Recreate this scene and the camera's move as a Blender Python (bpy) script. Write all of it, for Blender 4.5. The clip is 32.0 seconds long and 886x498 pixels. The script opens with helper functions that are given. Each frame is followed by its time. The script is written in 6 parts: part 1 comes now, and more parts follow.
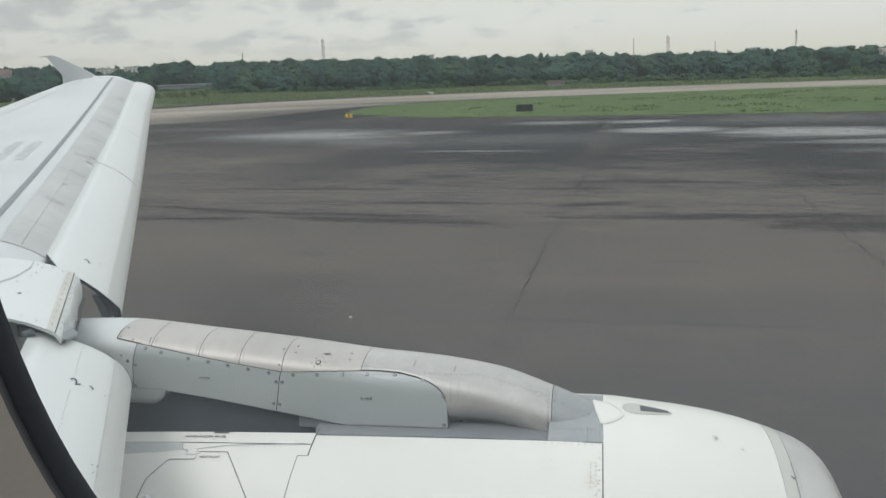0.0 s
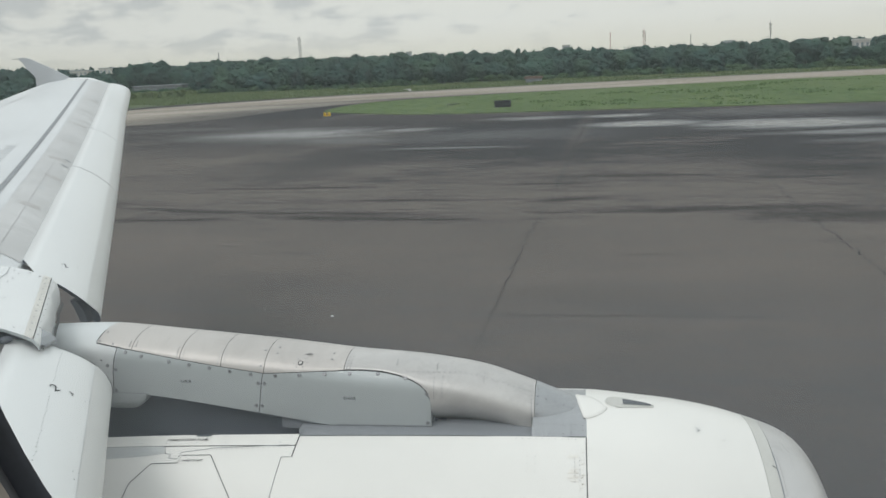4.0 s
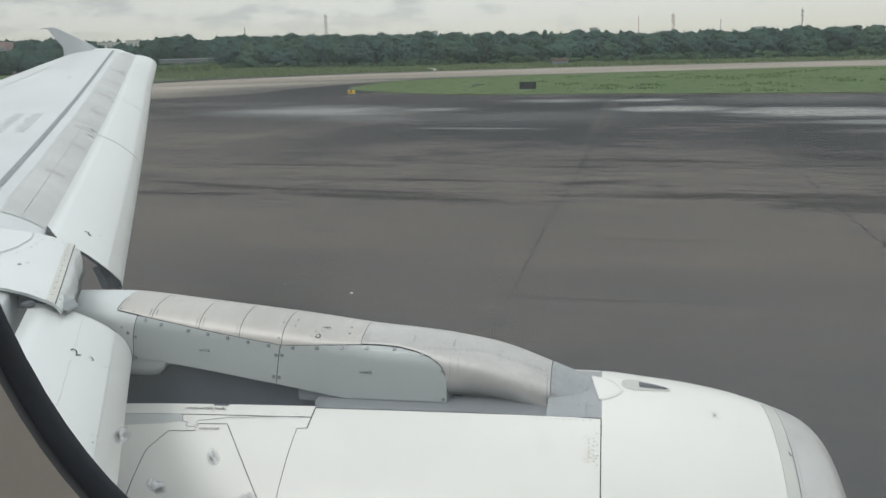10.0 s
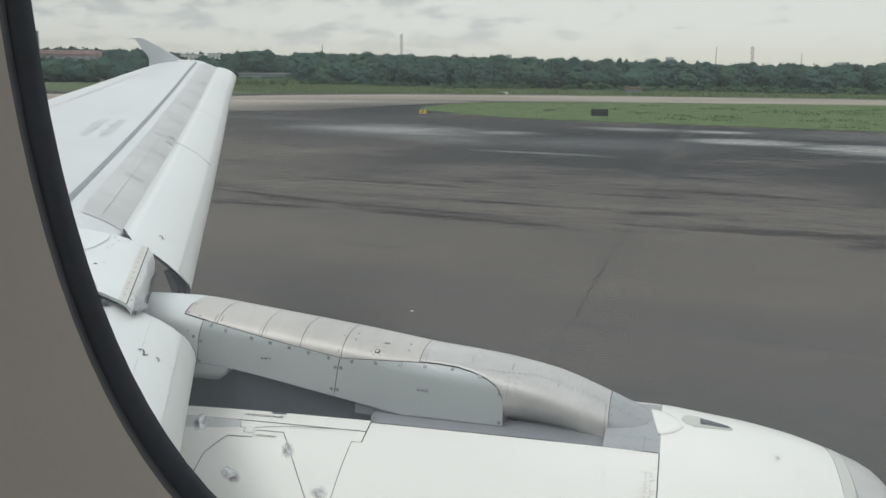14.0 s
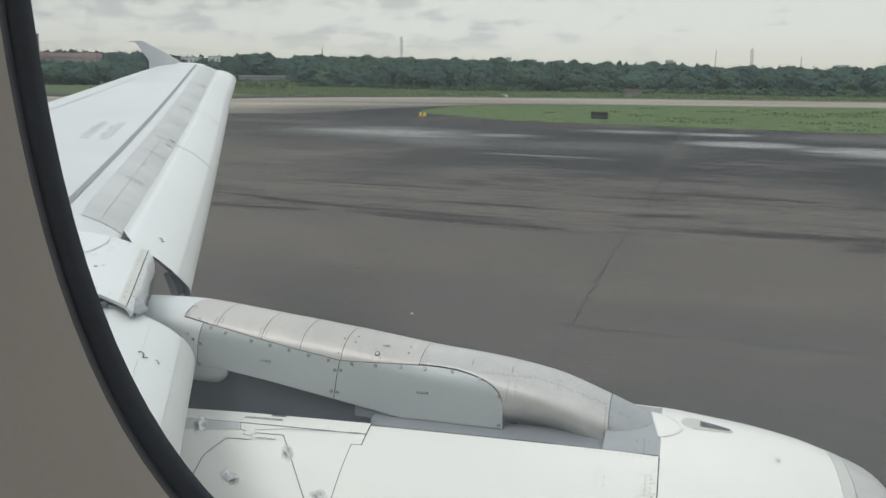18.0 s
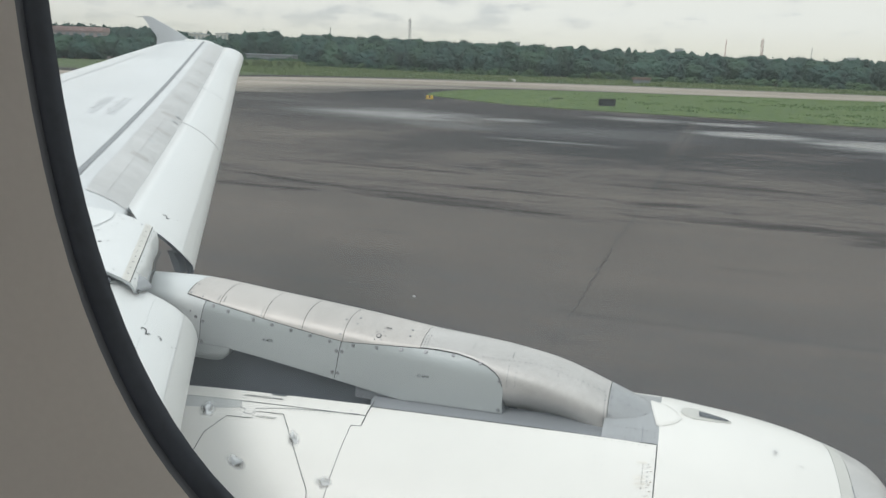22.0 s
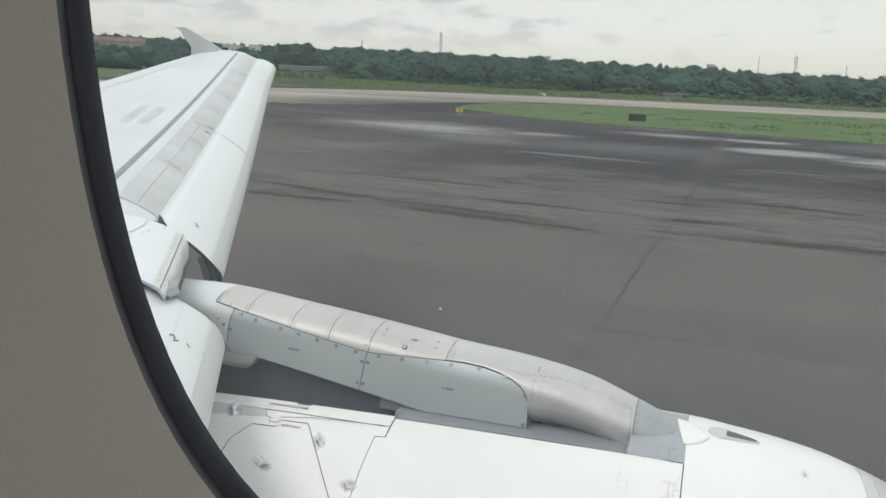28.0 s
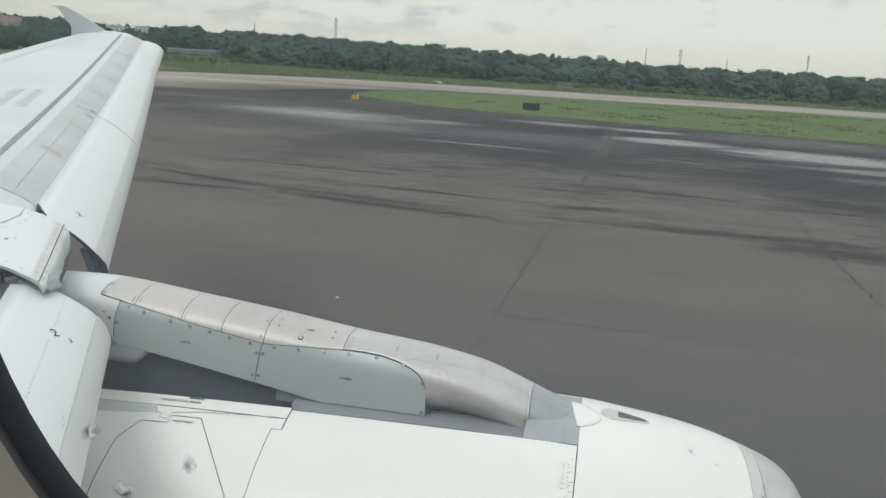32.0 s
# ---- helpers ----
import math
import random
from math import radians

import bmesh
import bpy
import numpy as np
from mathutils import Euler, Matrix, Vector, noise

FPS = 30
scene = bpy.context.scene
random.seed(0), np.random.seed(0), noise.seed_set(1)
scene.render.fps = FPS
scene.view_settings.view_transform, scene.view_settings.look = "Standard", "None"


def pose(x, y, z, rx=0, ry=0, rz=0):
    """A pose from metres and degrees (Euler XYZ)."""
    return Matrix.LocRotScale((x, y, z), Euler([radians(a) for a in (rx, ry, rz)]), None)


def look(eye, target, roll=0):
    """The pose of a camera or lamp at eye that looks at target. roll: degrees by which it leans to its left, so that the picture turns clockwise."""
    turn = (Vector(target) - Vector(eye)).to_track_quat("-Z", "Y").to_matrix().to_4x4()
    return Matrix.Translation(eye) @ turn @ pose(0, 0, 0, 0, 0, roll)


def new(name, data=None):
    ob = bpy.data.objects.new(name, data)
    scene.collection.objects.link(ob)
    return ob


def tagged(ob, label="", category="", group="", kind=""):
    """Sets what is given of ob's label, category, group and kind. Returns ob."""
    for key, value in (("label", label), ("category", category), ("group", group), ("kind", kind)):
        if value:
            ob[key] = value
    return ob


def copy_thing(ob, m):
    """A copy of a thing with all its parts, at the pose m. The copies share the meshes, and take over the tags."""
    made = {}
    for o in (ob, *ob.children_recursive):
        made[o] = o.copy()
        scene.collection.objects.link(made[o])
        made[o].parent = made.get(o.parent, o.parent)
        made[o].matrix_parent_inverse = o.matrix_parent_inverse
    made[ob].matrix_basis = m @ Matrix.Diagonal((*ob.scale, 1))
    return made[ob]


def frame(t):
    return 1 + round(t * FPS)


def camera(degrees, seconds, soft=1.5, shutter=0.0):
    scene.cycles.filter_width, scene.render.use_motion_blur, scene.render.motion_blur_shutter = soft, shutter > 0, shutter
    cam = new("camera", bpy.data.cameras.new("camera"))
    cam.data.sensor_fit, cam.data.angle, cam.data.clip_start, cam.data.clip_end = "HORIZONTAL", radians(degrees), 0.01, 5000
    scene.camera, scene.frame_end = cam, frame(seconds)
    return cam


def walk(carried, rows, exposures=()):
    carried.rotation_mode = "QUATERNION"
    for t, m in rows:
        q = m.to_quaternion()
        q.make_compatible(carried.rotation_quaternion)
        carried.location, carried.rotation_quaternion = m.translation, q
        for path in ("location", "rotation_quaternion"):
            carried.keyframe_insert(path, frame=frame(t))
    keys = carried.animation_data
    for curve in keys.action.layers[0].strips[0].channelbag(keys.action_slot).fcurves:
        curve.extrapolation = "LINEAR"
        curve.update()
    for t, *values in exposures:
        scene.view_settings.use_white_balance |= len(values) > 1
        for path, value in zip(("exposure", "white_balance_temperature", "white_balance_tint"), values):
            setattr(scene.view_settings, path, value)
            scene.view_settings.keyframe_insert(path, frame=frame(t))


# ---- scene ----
cam = camera(55.0, 32.0)

PATH = [
    (0, (0.009, 1.703, 4.495), (-0.355, 3.63, 4.099), -2.2),
    (0.5, (0.014, 1.705, 4.497), (-0.324, 3.638, 4.112), -2.6),
    (1, (0.018, 1.702, 4.497), (-0.29, 3.643, 4.122), -3.7),
    (1.5, (0.013, 1.711, 4.498), (-0.284, 3.65, 4.111), -3.5),
    (2, (0.015, 1.703, 4.498), (-0.291, 3.639, 4.104), -3.1),
    (2.5, (0.018, 1.711, 4.496), (-0.301, 3.648, 4.111), -3.4),
    (3, (0.015, 1.707, 4.498), (-0.309, 3.643, 4.117), -3.5),
    (3.5, (0.015, 1.705, 4.498), (-0.306, 3.641, 4.112), -3.3),
    (4, (0.011, 1.706, 4.499), (-0.309, 3.638, 4.094), -3.0),
    (4.5, (0.012, 1.705, 4.498), (-0.307, 3.634, 4.078), -2.9),
    (6.5, (0.012, 1.708, 4.497), (-0.316, 3.637, 4.082), -2.8),
    (7, (0.012, 1.706, 4.497), (-0.29, 3.638, 4.073), -2.5),
    (7.5, (0.018, 1.719, 4.483), (-0.225, 3.652, 4.029), -2.8),
    (8, (0.014, 1.712, 4.477), (-0.264, 3.634, 4.001), -2.4),
    (8.5, (0.011, 1.705, 4.481), (-0.305, 3.621, 4.004), -1.9),
    (9, (0.011, 1.713, 4.485), (-0.32, 3.629, 4.017), -1.7),
    (9.5, (0.012, 1.71, 4.479), (-0.329, 3.63, 4.032), -1.8),
    (10, (0.012, 1.709, 4.48), (-0.355, 3.623, 4.033), -1.7),
    (10.5, (0.007, 1.71, 4.479), (-0.378, 3.613, 4.002), -0.9),
    (11, (0.007, 1.709, 4.477), (-0.371, 3.613, 3.996), -0.7),
    (11.5, (0.008, 1.709, 4.48), (-0.383, 3.612, 4.007), -0.6),
    (12, (0.006, 1.71, 4.478), (-0.439, 3.61, 4.042), -0.1),
    (12.5, (0.007, 1.707, 4.478), (-0.482, 3.603, 4.071), 0.3),
    (13, (0.007, 1.707, 4.478), (-0.491, 3.602, 4.076), 0.3),
    (13.5, (0.007, 1.705, 4.478), (-0.498, 3.599, 4.079), 0.3),
    (14, (0.007, 1.706, 4.476), (-0.506, 3.598, 4.08), 0.5),
    (14.5, (0.008, 1.704, 4.477), (-0.508, 3.596, 4.085), 0.5),
    (16.5, (0.007, 1.705, 4.477), (-0.507, 3.599, 4.091), 0.3),
    (17, (0.007, 1.705, 4.476), (-0.511, 3.597, 4.089), 0.5),
    (17.5, (0.007, 1.704, 4.476), (-0.514, 3.595, 4.088), 0.5),
    (18, (0.007, 1.706, 4.476), (-0.506, 3.599, 4.086), 0.5),
    (18.5, (0.007, 1.706, 4.477), (-0.5, 3.601, 4.084), 0.5),
    (19, (0.006, 1.707, 4.476), (-0.503, 3.601, 4.085), 0.4),
    (19.5, (0.007, 1.705, 4.477), (-0.505, 3.598, 4.085), 0.4),
    (20, (0.007, 1.706, 4.476), (-0.497, 3.6, 4.079), 0.5),
    (20.5, (0.006, 1.708, 4.475), (-0.471, 3.606, 4.063), 0.9),
    (21, (0.006, 1.709, 4.474), (-0.437, 3.617, 4.069), 0.5),
    (21.2, (-0.035, 1.714, 4.485), (-0.14, 3.648, 3.987), 6.0),
    (21.5, (0.02, 1.715, 4.476), (-0.391, 3.633, 4.089), -1.2),
    (21.6, (0.033, 1.721, 4.479), (-0.597, 3.564, 4.023), -2.9),
    (22, (0.005, 1.706, 4.478), (-0.513, 3.59, 4.05), 1.9),
    (22.5, (0.007, 1.701, 4.478), (-0.538, 3.586, 4.092), 2.8),
    (23, (0.005, 1.707, 4.477), (-0.48, 3.605, 4.073), 3.2),
    (23.5, (0.005, 1.708, 4.477), (-0.477, 3.606, 4.071), 3.4),
    (24, (0.005, 1.706, 4.476), (-0.494, 3.6, 4.071), 3.3),
    (24.5, (0.005, 1.708, 4.478), (-0.549, 3.581, 4.048), 2.8),
    (25, (0.006, 1.704, 4.477), (-0.588, 3.565, 4.05), 2.6),
    (25.5, (0.005, 1.706, 4.478), (-0.587, 3.571, 4.067), 2.4),
    (27.5, (0.007, 1.702, 4.478), (-0.585, 3.571, 4.082), 2.3),
    (28, (0.005, 1.705, 4.476), (-0.577, 3.576, 4.075), 2.5),
    (28.5, (0.006, 1.704, 4.476), (-0.572, 3.574, 4.067), 2.6),
    (29, (0.006, 1.705, 4.476), (-0.568, 3.576, 4.066), 2.6),
    (29.5, (0.005, 1.706, 4.476), (-0.561, 3.58, 4.065), 2.5),
    (30, (0.005, 1.705, 4.477), (-0.558, 3.579, 4.066), 2.3),
    (30.5, (0.005, 1.707, 4.476), (-0.543, 3.584, 4.056), 2.6),
    (31, (0.004, 1.711, 4.475), (-0.455, 3.605, 4.026), 3.0),
    (31.5, (0.002, 1.721, 4.48), (-0.348, 3.64, 4.036), 3.3),
    (32, (0.001, 1.727, 4.474), (-0.345, 3.652, 4.057), 3.5),
]
walk(cam, [(t, look(*row)) for t, *row in PATH],
     exposures=[(0, 0.12), (19, 0.13), (20.2, 0.15), (21, 0.34), (23, 0.29), (28, 0.32), (31, 0.31), (32, 0.21)])

# ---- world, sun, exposure ----
world = bpy.data.worlds.new("overcast_sky")
scene.world = world
world.use_nodes = True
wn, wl = world.node_tree.nodes, world.node_tree.links
wn.clear()
w_out = wn.new("ShaderNodeOutputWorld")
w_bg = wn.new("ShaderNodeBackground")
w_sky = wn.new("ShaderNodeTexSky")
w_sky.sky_type = "NISHITA"
w_sky.sun_disc = False
w_sky.sun_elevation = radians(52)
w_sky.sun_rotation = radians(150)
w_sky.air_density, w_sky.dust_density = 1.0, 4.0
w_co = wn.new("ShaderNodeTexCoord")
w_sep = wn.new("ShaderNodeSeparateXYZ")
wl.new(w_co.outputs["Generated"], w_sep.inputs[0])
w_up = wn.new("ShaderNodeMath")
w_up.operation = "ADD"
w_up.inputs[1].default_value = 0.34
wl.new(w_sep.outputs["Z"], w_up.inputs[0])
w_comb = wn.new("ShaderNodeCombineXYZ")
for k, key in enumerate("XY"):
    w_div = wn.new("ShaderNodeMath")
    w_div.operation = "DIVIDE"
    wl.new(w_sep.outputs[key], w_div.inputs[0])
    wl.new(w_up.outputs[0], w_div.inputs[1])
    wl.new(w_div.outputs[0], w_comb.inputs[k])
w_noise = wn.new("ShaderNodeTexNoise")
w_noise.inputs["Scale"].default_value = 6.5
w_noise.inputs["Detail"].default_value = 6
w_noise.inputs["Roughness"].default_value = 0.60
wl.new(w_comb.outputs[0], w_noise.inputs["Vector"])
w_ramp = wn.new("ShaderNodeValToRGB")
w_ramp.color_ramp.interpolation = "EASE"
w_ramp.color_ramp.elements[0].position, w_ramp.color_ramp.elements[0].color = 0.38, (6.2, 6.5, 6.45, 1)
w_ramp.color_ramp.elements[1].position, w_ramp.color_ramp.elements[1].color = 0.55, (8.15, 8.35, 7.9, 1)
# broken cloud aft, an even veil ahead
w_clear = wn.new("ShaderNodeMapRange")
w_clear.interpolation_type = "SMOOTHSTEP"
for key, value in (("From Min", -0.35), ("From Max", 0.10), ("To Min", 0.0), ("To Max", 0.125)):
    w_clear.inputs[key].default_value = value
wl.new(w_sep.outputs["X"], w_clear.inputs["Value"])
w_tone = wn.new("ShaderNodeMath")
w_tone.operation = "ADD"
wl.new(w_noise.outputs["Fac"], w_tone.inputs[0])
wl.new(w_clear.outputs["Result"], w_tone.inputs[1])
wl.new(w_tone.outputs[0], w_ramp.inputs["Fac"])


def by_height(lo, hi, below, above):
    """Blend two skies between two heights."""
    k = wn.new("ShaderNodeMapRange")
    k.interpolation_type = "SMOOTHSTEP"
    k.inputs["From Min"].default_value, k.inputs["From Max"].default_value = lo, hi
    wl.new(w_sep.outputs["Z"], k.inputs["Value"])
    m = wn.new("ShaderNodeMix")
    m.data_type = "RGBA"
    wl.new(k.outputs["Result"], m.inputs["Factor"])
    for key, v in (("A", below), ("B", above)):
        if isinstance(v, tuple):
            m.inputs[key].default_value = (*v, 1)
        else:
            wl.new(v, m.inputs[key])
    return m.outputs["Result"]


w_low = by_height(0.008, 0.06, (7.4, 7.4, 6.5), w_ramp.outputs["Color"])
# the cloud is thicker and a little duller aft of the wing
w_side = wn.new("ShaderNodeMapRange")
w_side.interpolation_type = "SMOOTHSTEP"
for key, value in (("From Min", -0.85), ("From Max", -0.10), ("To Min", 0.88), ("To Max", 1.0)):
    w_side.inputs[key].default_value = value
wl.new(w_sep.outputs["X"], w_side.inputs["Value"])
w_dull = wn.new("ShaderNodeVectorMath")
w_dull.operation = "SCALE"
wl.new(w_low, w_dull.inputs[0])
wl.new(w_side.outputs["Result"], w_dull.inputs["Scale"])
w_all = by_height(0.10, 0.45, w_dull.outputs[0], (8.15, 8.9, 9.2))
w_mix = wn.new("ShaderNodeMix")
w_mix.data_type = "RGBA"
w_mix.inputs["Factor"].default_value = 0.95
wl.new(w_sky.outputs["Color"], w_mix.inputs["A"])
wl.new(w_all, w_mix.inputs["B"])
wl.new(w_mix.outputs["Result"], w_bg.inputs["Color"])
w_bg.inputs["Strength"].default_value = 0.085
wl.new(w_bg.outputs["Background"], w_out.inputs["Surface"])

sun_data = bpy.data.lights.new("sun", "SUN")
sun_data.energy, sun_data.angle, sun_data.color = 0.9, radians(25), (1.0, 0.99, 0.97)
sun = new("sun", sun_data)
sun.matrix_world = look((0, 0, 60), (22, 34, 0))
scene.view_settings.exposure = 0.18


# ---- materials ----
def mat(name, base, rough=0.5, metal=0.0, vary=0.12, scale=4.0, fine=60.0, bump=0.0, second=None, stretch=None, coat=0.0):
    """A material whose colour varies at a coarse and a fine scale."""
    m = bpy.data.materials.new(name)
    m.use_nodes = True
    n, l = m.node_tree.nodes, m.node_tree.links
    b = n["Principled BSDF"]
    b.inputs["Roughness"].default_value = rough
    b.inputs["Metallic"].default_value = metal
    b.inputs["Coat Weight"].default_value = coat
    b.inputs["Specular IOR Level"].default_value = 0.5 if rough < 0.8 else 0.12
    co = n.new("ShaderNodeTexCoord")
    mp = n.new("ShaderNodeMapping")
    mp.inputs["Scale"].default_value = stretch or (1, 1, 1)
    l.new(co.outputs["Object"], mp.inputs["Vector"])
    big = n.new("ShaderNodeTexNoise")
    big.inputs["Scale"].default_value, big.inputs["Detail"].default_value = scale, 5
    small = n.new("ShaderNodeTexNoise")
    small.inputs["Scale"].default_value, small.inputs["Detail"].default_value = fine, 3
    l.new(mp.outputs["Vector"], big.inputs["Vector"])
    l.new(mp.outputs["Vector"], small.inputs["Vector"])
    add = n.new("ShaderNodeMath")
    add.operation = "ADD"
    half = n.new("ShaderNodeMath")
    half.operation = "MULTIPLY"
    half.inputs[1].default_value = 0.45
    l.new(small.outputs["Fac"], half.inputs[0])
    l.new(big.outputs["Fac"], add.inputs[0])
    l.new(half.outputs[0], add.inputs[1])
    ramp = n.new("ShaderNodeValToRGB")
    c = second or [v * (1 - vary) for v in base]
    d = base if second else [min(1, v * (1 + vary * 0.5)) for v in base]
    ramp.color_ramp.elements[0].position, ramp.color_ramp.elements[0].color = 0.50, (*c, 1)
    ramp.color_ramp.elements[1].position, ramp.color_ramp.elements[1].color = 0.95, (*d, 1)
    l.new(add.outputs[0], ramp.inputs["Fac"])
    l.new(ramp.outputs["Color"], b.inputs["Base Color"])
    rr = n.new("ShaderNodeMapRange")
    rr.inputs["To Min"].default_value, rr.inputs["To Max"].default_value = max(0.02, rough - 0.08), min(1, rough + 0.08)
    l.new(big.outputs["Fac"], rr.inputs["Value"])
    l.new(rr.outputs["Result"], b.inputs["Roughness"])
    if bump:
        bm = n.new("ShaderNodeBump")
        bm.inputs["Strength"].default_value, bm.inputs["Distance"].default_value = min(1, bump), 0.02 * bump
        l.new(small.outputs["Fac"], bm.inputs["Height"])
        l.new(bm.outputs["Normal"], b.inputs["Normal"])
    return m


WHITE = mat("white_aircraft_paint", (0.80, 0.81, 0.80), 0.32, vary=0.05, scale=1.3, fine=14, coat=0.3)
WING_WHITE = mat("weathered_white_wing_paint", (0.705, 0.72, 0.725), 0.42, vary=0.10, scale=0.9, fine=9, coat=0.2)
NACELLE_WHITE = mat("glossy_white_cowl_paint", (0.88, 0.86, 0.815), 0.42, vary=0.05, scale=1.2, fine=10, coat=0.08)
PYLON_GREY = mat("pale_grey_pylon_paint", (0.458, 0.487, 0.489), 0.42, vary=0.06, scale=2, fine=25, coat=0.2)
# darker copy of the pylon grey for faces that lie in shade
PYLON_SHADE = mat("shade_toned_pylon_paint", (0.34, 0.355, 0.37), 0.42, vary=0.06, scale=2, fine=25)
BARE = mat("dull_bare_metal", (0.66, 0.655, 0.645), 0.48, metal=0.12, scale=1.7, fine=16, second=(0.53, 0.525, 0.515), stretch=(0.6, 2.2, 1))
SCUFF = mat("brownish_scuffed_metal", (0.58, 0.565, 0.55), 0.55, metal=0.1, scale=5, fine=24, second=(0.44, 0.42, 0.405))
WORN = mat("rubbed_pale_metal", (0.74, 0.74, 0.73), 0.5, metal=0.1, scale=6, fine=24, second=(0.58, 0.575, 0.565))
STRIP = mat("cream_erosion_strip", (0.74, 0.735, 0.71), 0.45, vary=0.08, scale=3)
STEEL = mat("pale_bare_titanium", (0.59, 0.553, 0.520), 0.46, metal=0.22, vary=0.14, scale=3, fine=30, stretch=(1, 0.25, 1))
AFT = mat("pale_fairing_paint", (0.68, 0.70, 0.70), 0.4, vary=0.06, scale=2, fine=20)
# bluish dark tone that carries the shade of gaps and hollows
HOLLOW_SHADE = mat("hollow_shade_grey", (0.125, 0.14, 0.165), 0.6, vary=0.15)
LIP = mat("brushed_inlet_aluminium", (0.62, 0.605, 0.59), 0.40, metal=0.30, vary=0.16, scale=3, fine=40)
LIP_BAND = mat("grey_erosion_band", (0.62, 0.61, 0.57), 0.5, vary=0.05, scale=4)
GREY_LINE = mat("grey_walkway_paint", (0.28, 0.29, 0.30), 0.6, vary=0.1)
SEAM = mat("dark_panel_gap", (0.06, 0.06, 0.06), 0.7, vary=0.2)
INK = mat("black_stencil_ink", (0.05, 0.05, 0.055), 0.6, vary=0.2)
FAINT = mat("worn_grey_stencil_ink", (0.64, 0.65, 0.66), 0.6, vary=0.2)
SCREW = mat("grey_fastener_metal", (0.30, 0.30, 0.31), 0.45, metal=0.5, vary=0.2)
CAVITY = mat("dark_cavity_grey", (0.10, 0.11, 0.125), 0.6, vary=0.2)
SEAL = mat("dark_rubber_window_seal", (0.050, 0.057, 0.072), 0.55, vary=0.25, scale=30, fine=300)
LINER = mat("beige_cabin_liner_plastic", (0.63, 0.565, 0.515), 0.6, vary=0.05, scale=6, fine=500, bump=0.04)
DRYGRASS = mat("dull_verge_grass", (0.118, 0.148, 0.068), 0.9, vary=0.4, scale=0.06, fine=0.5, second=(0.058, 0.088, 0.038), stretch=(0.4, 1, 1))
BARK = mat("tree_bark", (0.10, 0.08, 0.06), 0.9, vary=0.3)


def foliage(name, colours):
    """Leaves whose green differs from plant to plant and within a crown."""
    m = bpy.data.materials.new(name)
    m.use_nodes = True
    n, l = m.node_tree.nodes, m.node_tree.links
    b = n["Principled BSDF"]
    info = n.new("ShaderNodeObjectInfo")
    pick = n.new("ShaderNodeValToRGB")
    while len(pick.color_ramp.elements) < len(colours):
        pick.color_ramp.elements.new(0.5)
    for k, c in enumerate(colours):
        pick.color_ramp.elements[k].position, pick.color_ramp.elements[k].color = k / (len(colours) - 1), (*c, 1)
    l.new(info.outputs["Random"], pick.inputs["Fac"])
    geo = n.new("ShaderNodeNewGeometry")
    tone = n.new("ShaderNodeMapRange")
    tone.inputs["To Min"].default_value, tone.inputs["To Max"].default_value = 0.86, 1.12
    l.new(geo.outputs["Random Per Island"], tone.inputs["Value"])
    scale = n.new("ShaderNodeVectorMath")
    scale.operation = "SCALE"
    l.new(pick.outputs["Color"], scale.inputs[0])
    l.new(tone.outputs["Result"], scale.inputs["Scale"])
    l.new(scale.outputs[0], b.inputs["Base Color"])
    b.inputs["Roughness"].default_value = 0.9
    b.inputs["Specular IOR Level"].default_value = 0.08
    return m


# greens pushed towards blue to carry some distance haze
LEAF = foliage("broadleaf_foliage", ((0.041, 0.072, 0.064), (0.048, 0.089, 0.067), (0.042, 0.077, 0.068), (0.056, 0.096, 0.067), (0.041, 0.073, 0.061), (0.049, 0.085, 0.071)))
SHRUB = foliage("shrub_foliage", ((0.058, 0.100, 0.064), (0.078, 0.122, 0.066), (0.050, 0.088, 0.060), (0.070, 0.106, 0.064)))
PLASTER = mat("pale_plaster", (0.62, 0.60, 0.57), 0.8, vary=0.15, scale=0.3)
PINK = mat("faded_red_roof", (0.44, 0.32, 0.31), 0.8, vary=0.2, scale=0.3)
ROOF = mat("weathered_roof_sheet", (0.22, 0.165, 0.14), 0.8, vary=0.2)
# window glass lightened to lower its contrast, as distance haze would
GLASS_DARK = mat("dark_window_glass", (0.20, 0.23, 0.25), 0.3, vary=0.2)
MAST = mat("galvanised_mast_steel", (0.32, 0.32, 0.33), 0.6, metal=0.3, vary=0.2)
MAST_RED = mat("red_mast_paint", (0.40, 0.21, 0.19), 0.6, vary=0.2)
SIGN_BLACK = mat("black_sign_face", (0.008, 0.010, 0.012), 0.75, vary=0.2)
YELLOW = mat("yellow_marker_paint", (0.75, 0.50, 0.04), 0.5, vary=0.1)


# ---- helpers ----
def mesh_of(name, verts, faces, material, smooth=False):
    me = bpy.data.meshes.new(name)
    me.from_pydata([tuple(v) for v in verts], [], faces)
    me.materials.append(material)
    if smooth:
        me.shade_smooth()
    me.update()
    return me


def part_of(name, verts, faces, material, parent=None, label="", smooth=False):
    ob = new(name, mesh_of(name, verts, faces, material, smooth))
    if parent:
        ob.parent = parent
    if label:
        tagged(ob, label)
    return ob


def part(name, bm, material, parent=None, label="", smooth=False):
    me = bpy.data.meshes.new(name)
    bm.to_mesh(me)
    bm.free()
    me.materials.append(material)
    if smooth:
        me.shade_smooth()
    ob = new(name, me)
    if parent:
        ob.parent = parent
    if label:
        tagged(ob, label)
    return ob


def thing(name, label, category, place=(0, 0, 0), group="", kind=""):
    ob = new(name)
    ob.location = place
    return tagged(ob, label, category, group, kind)


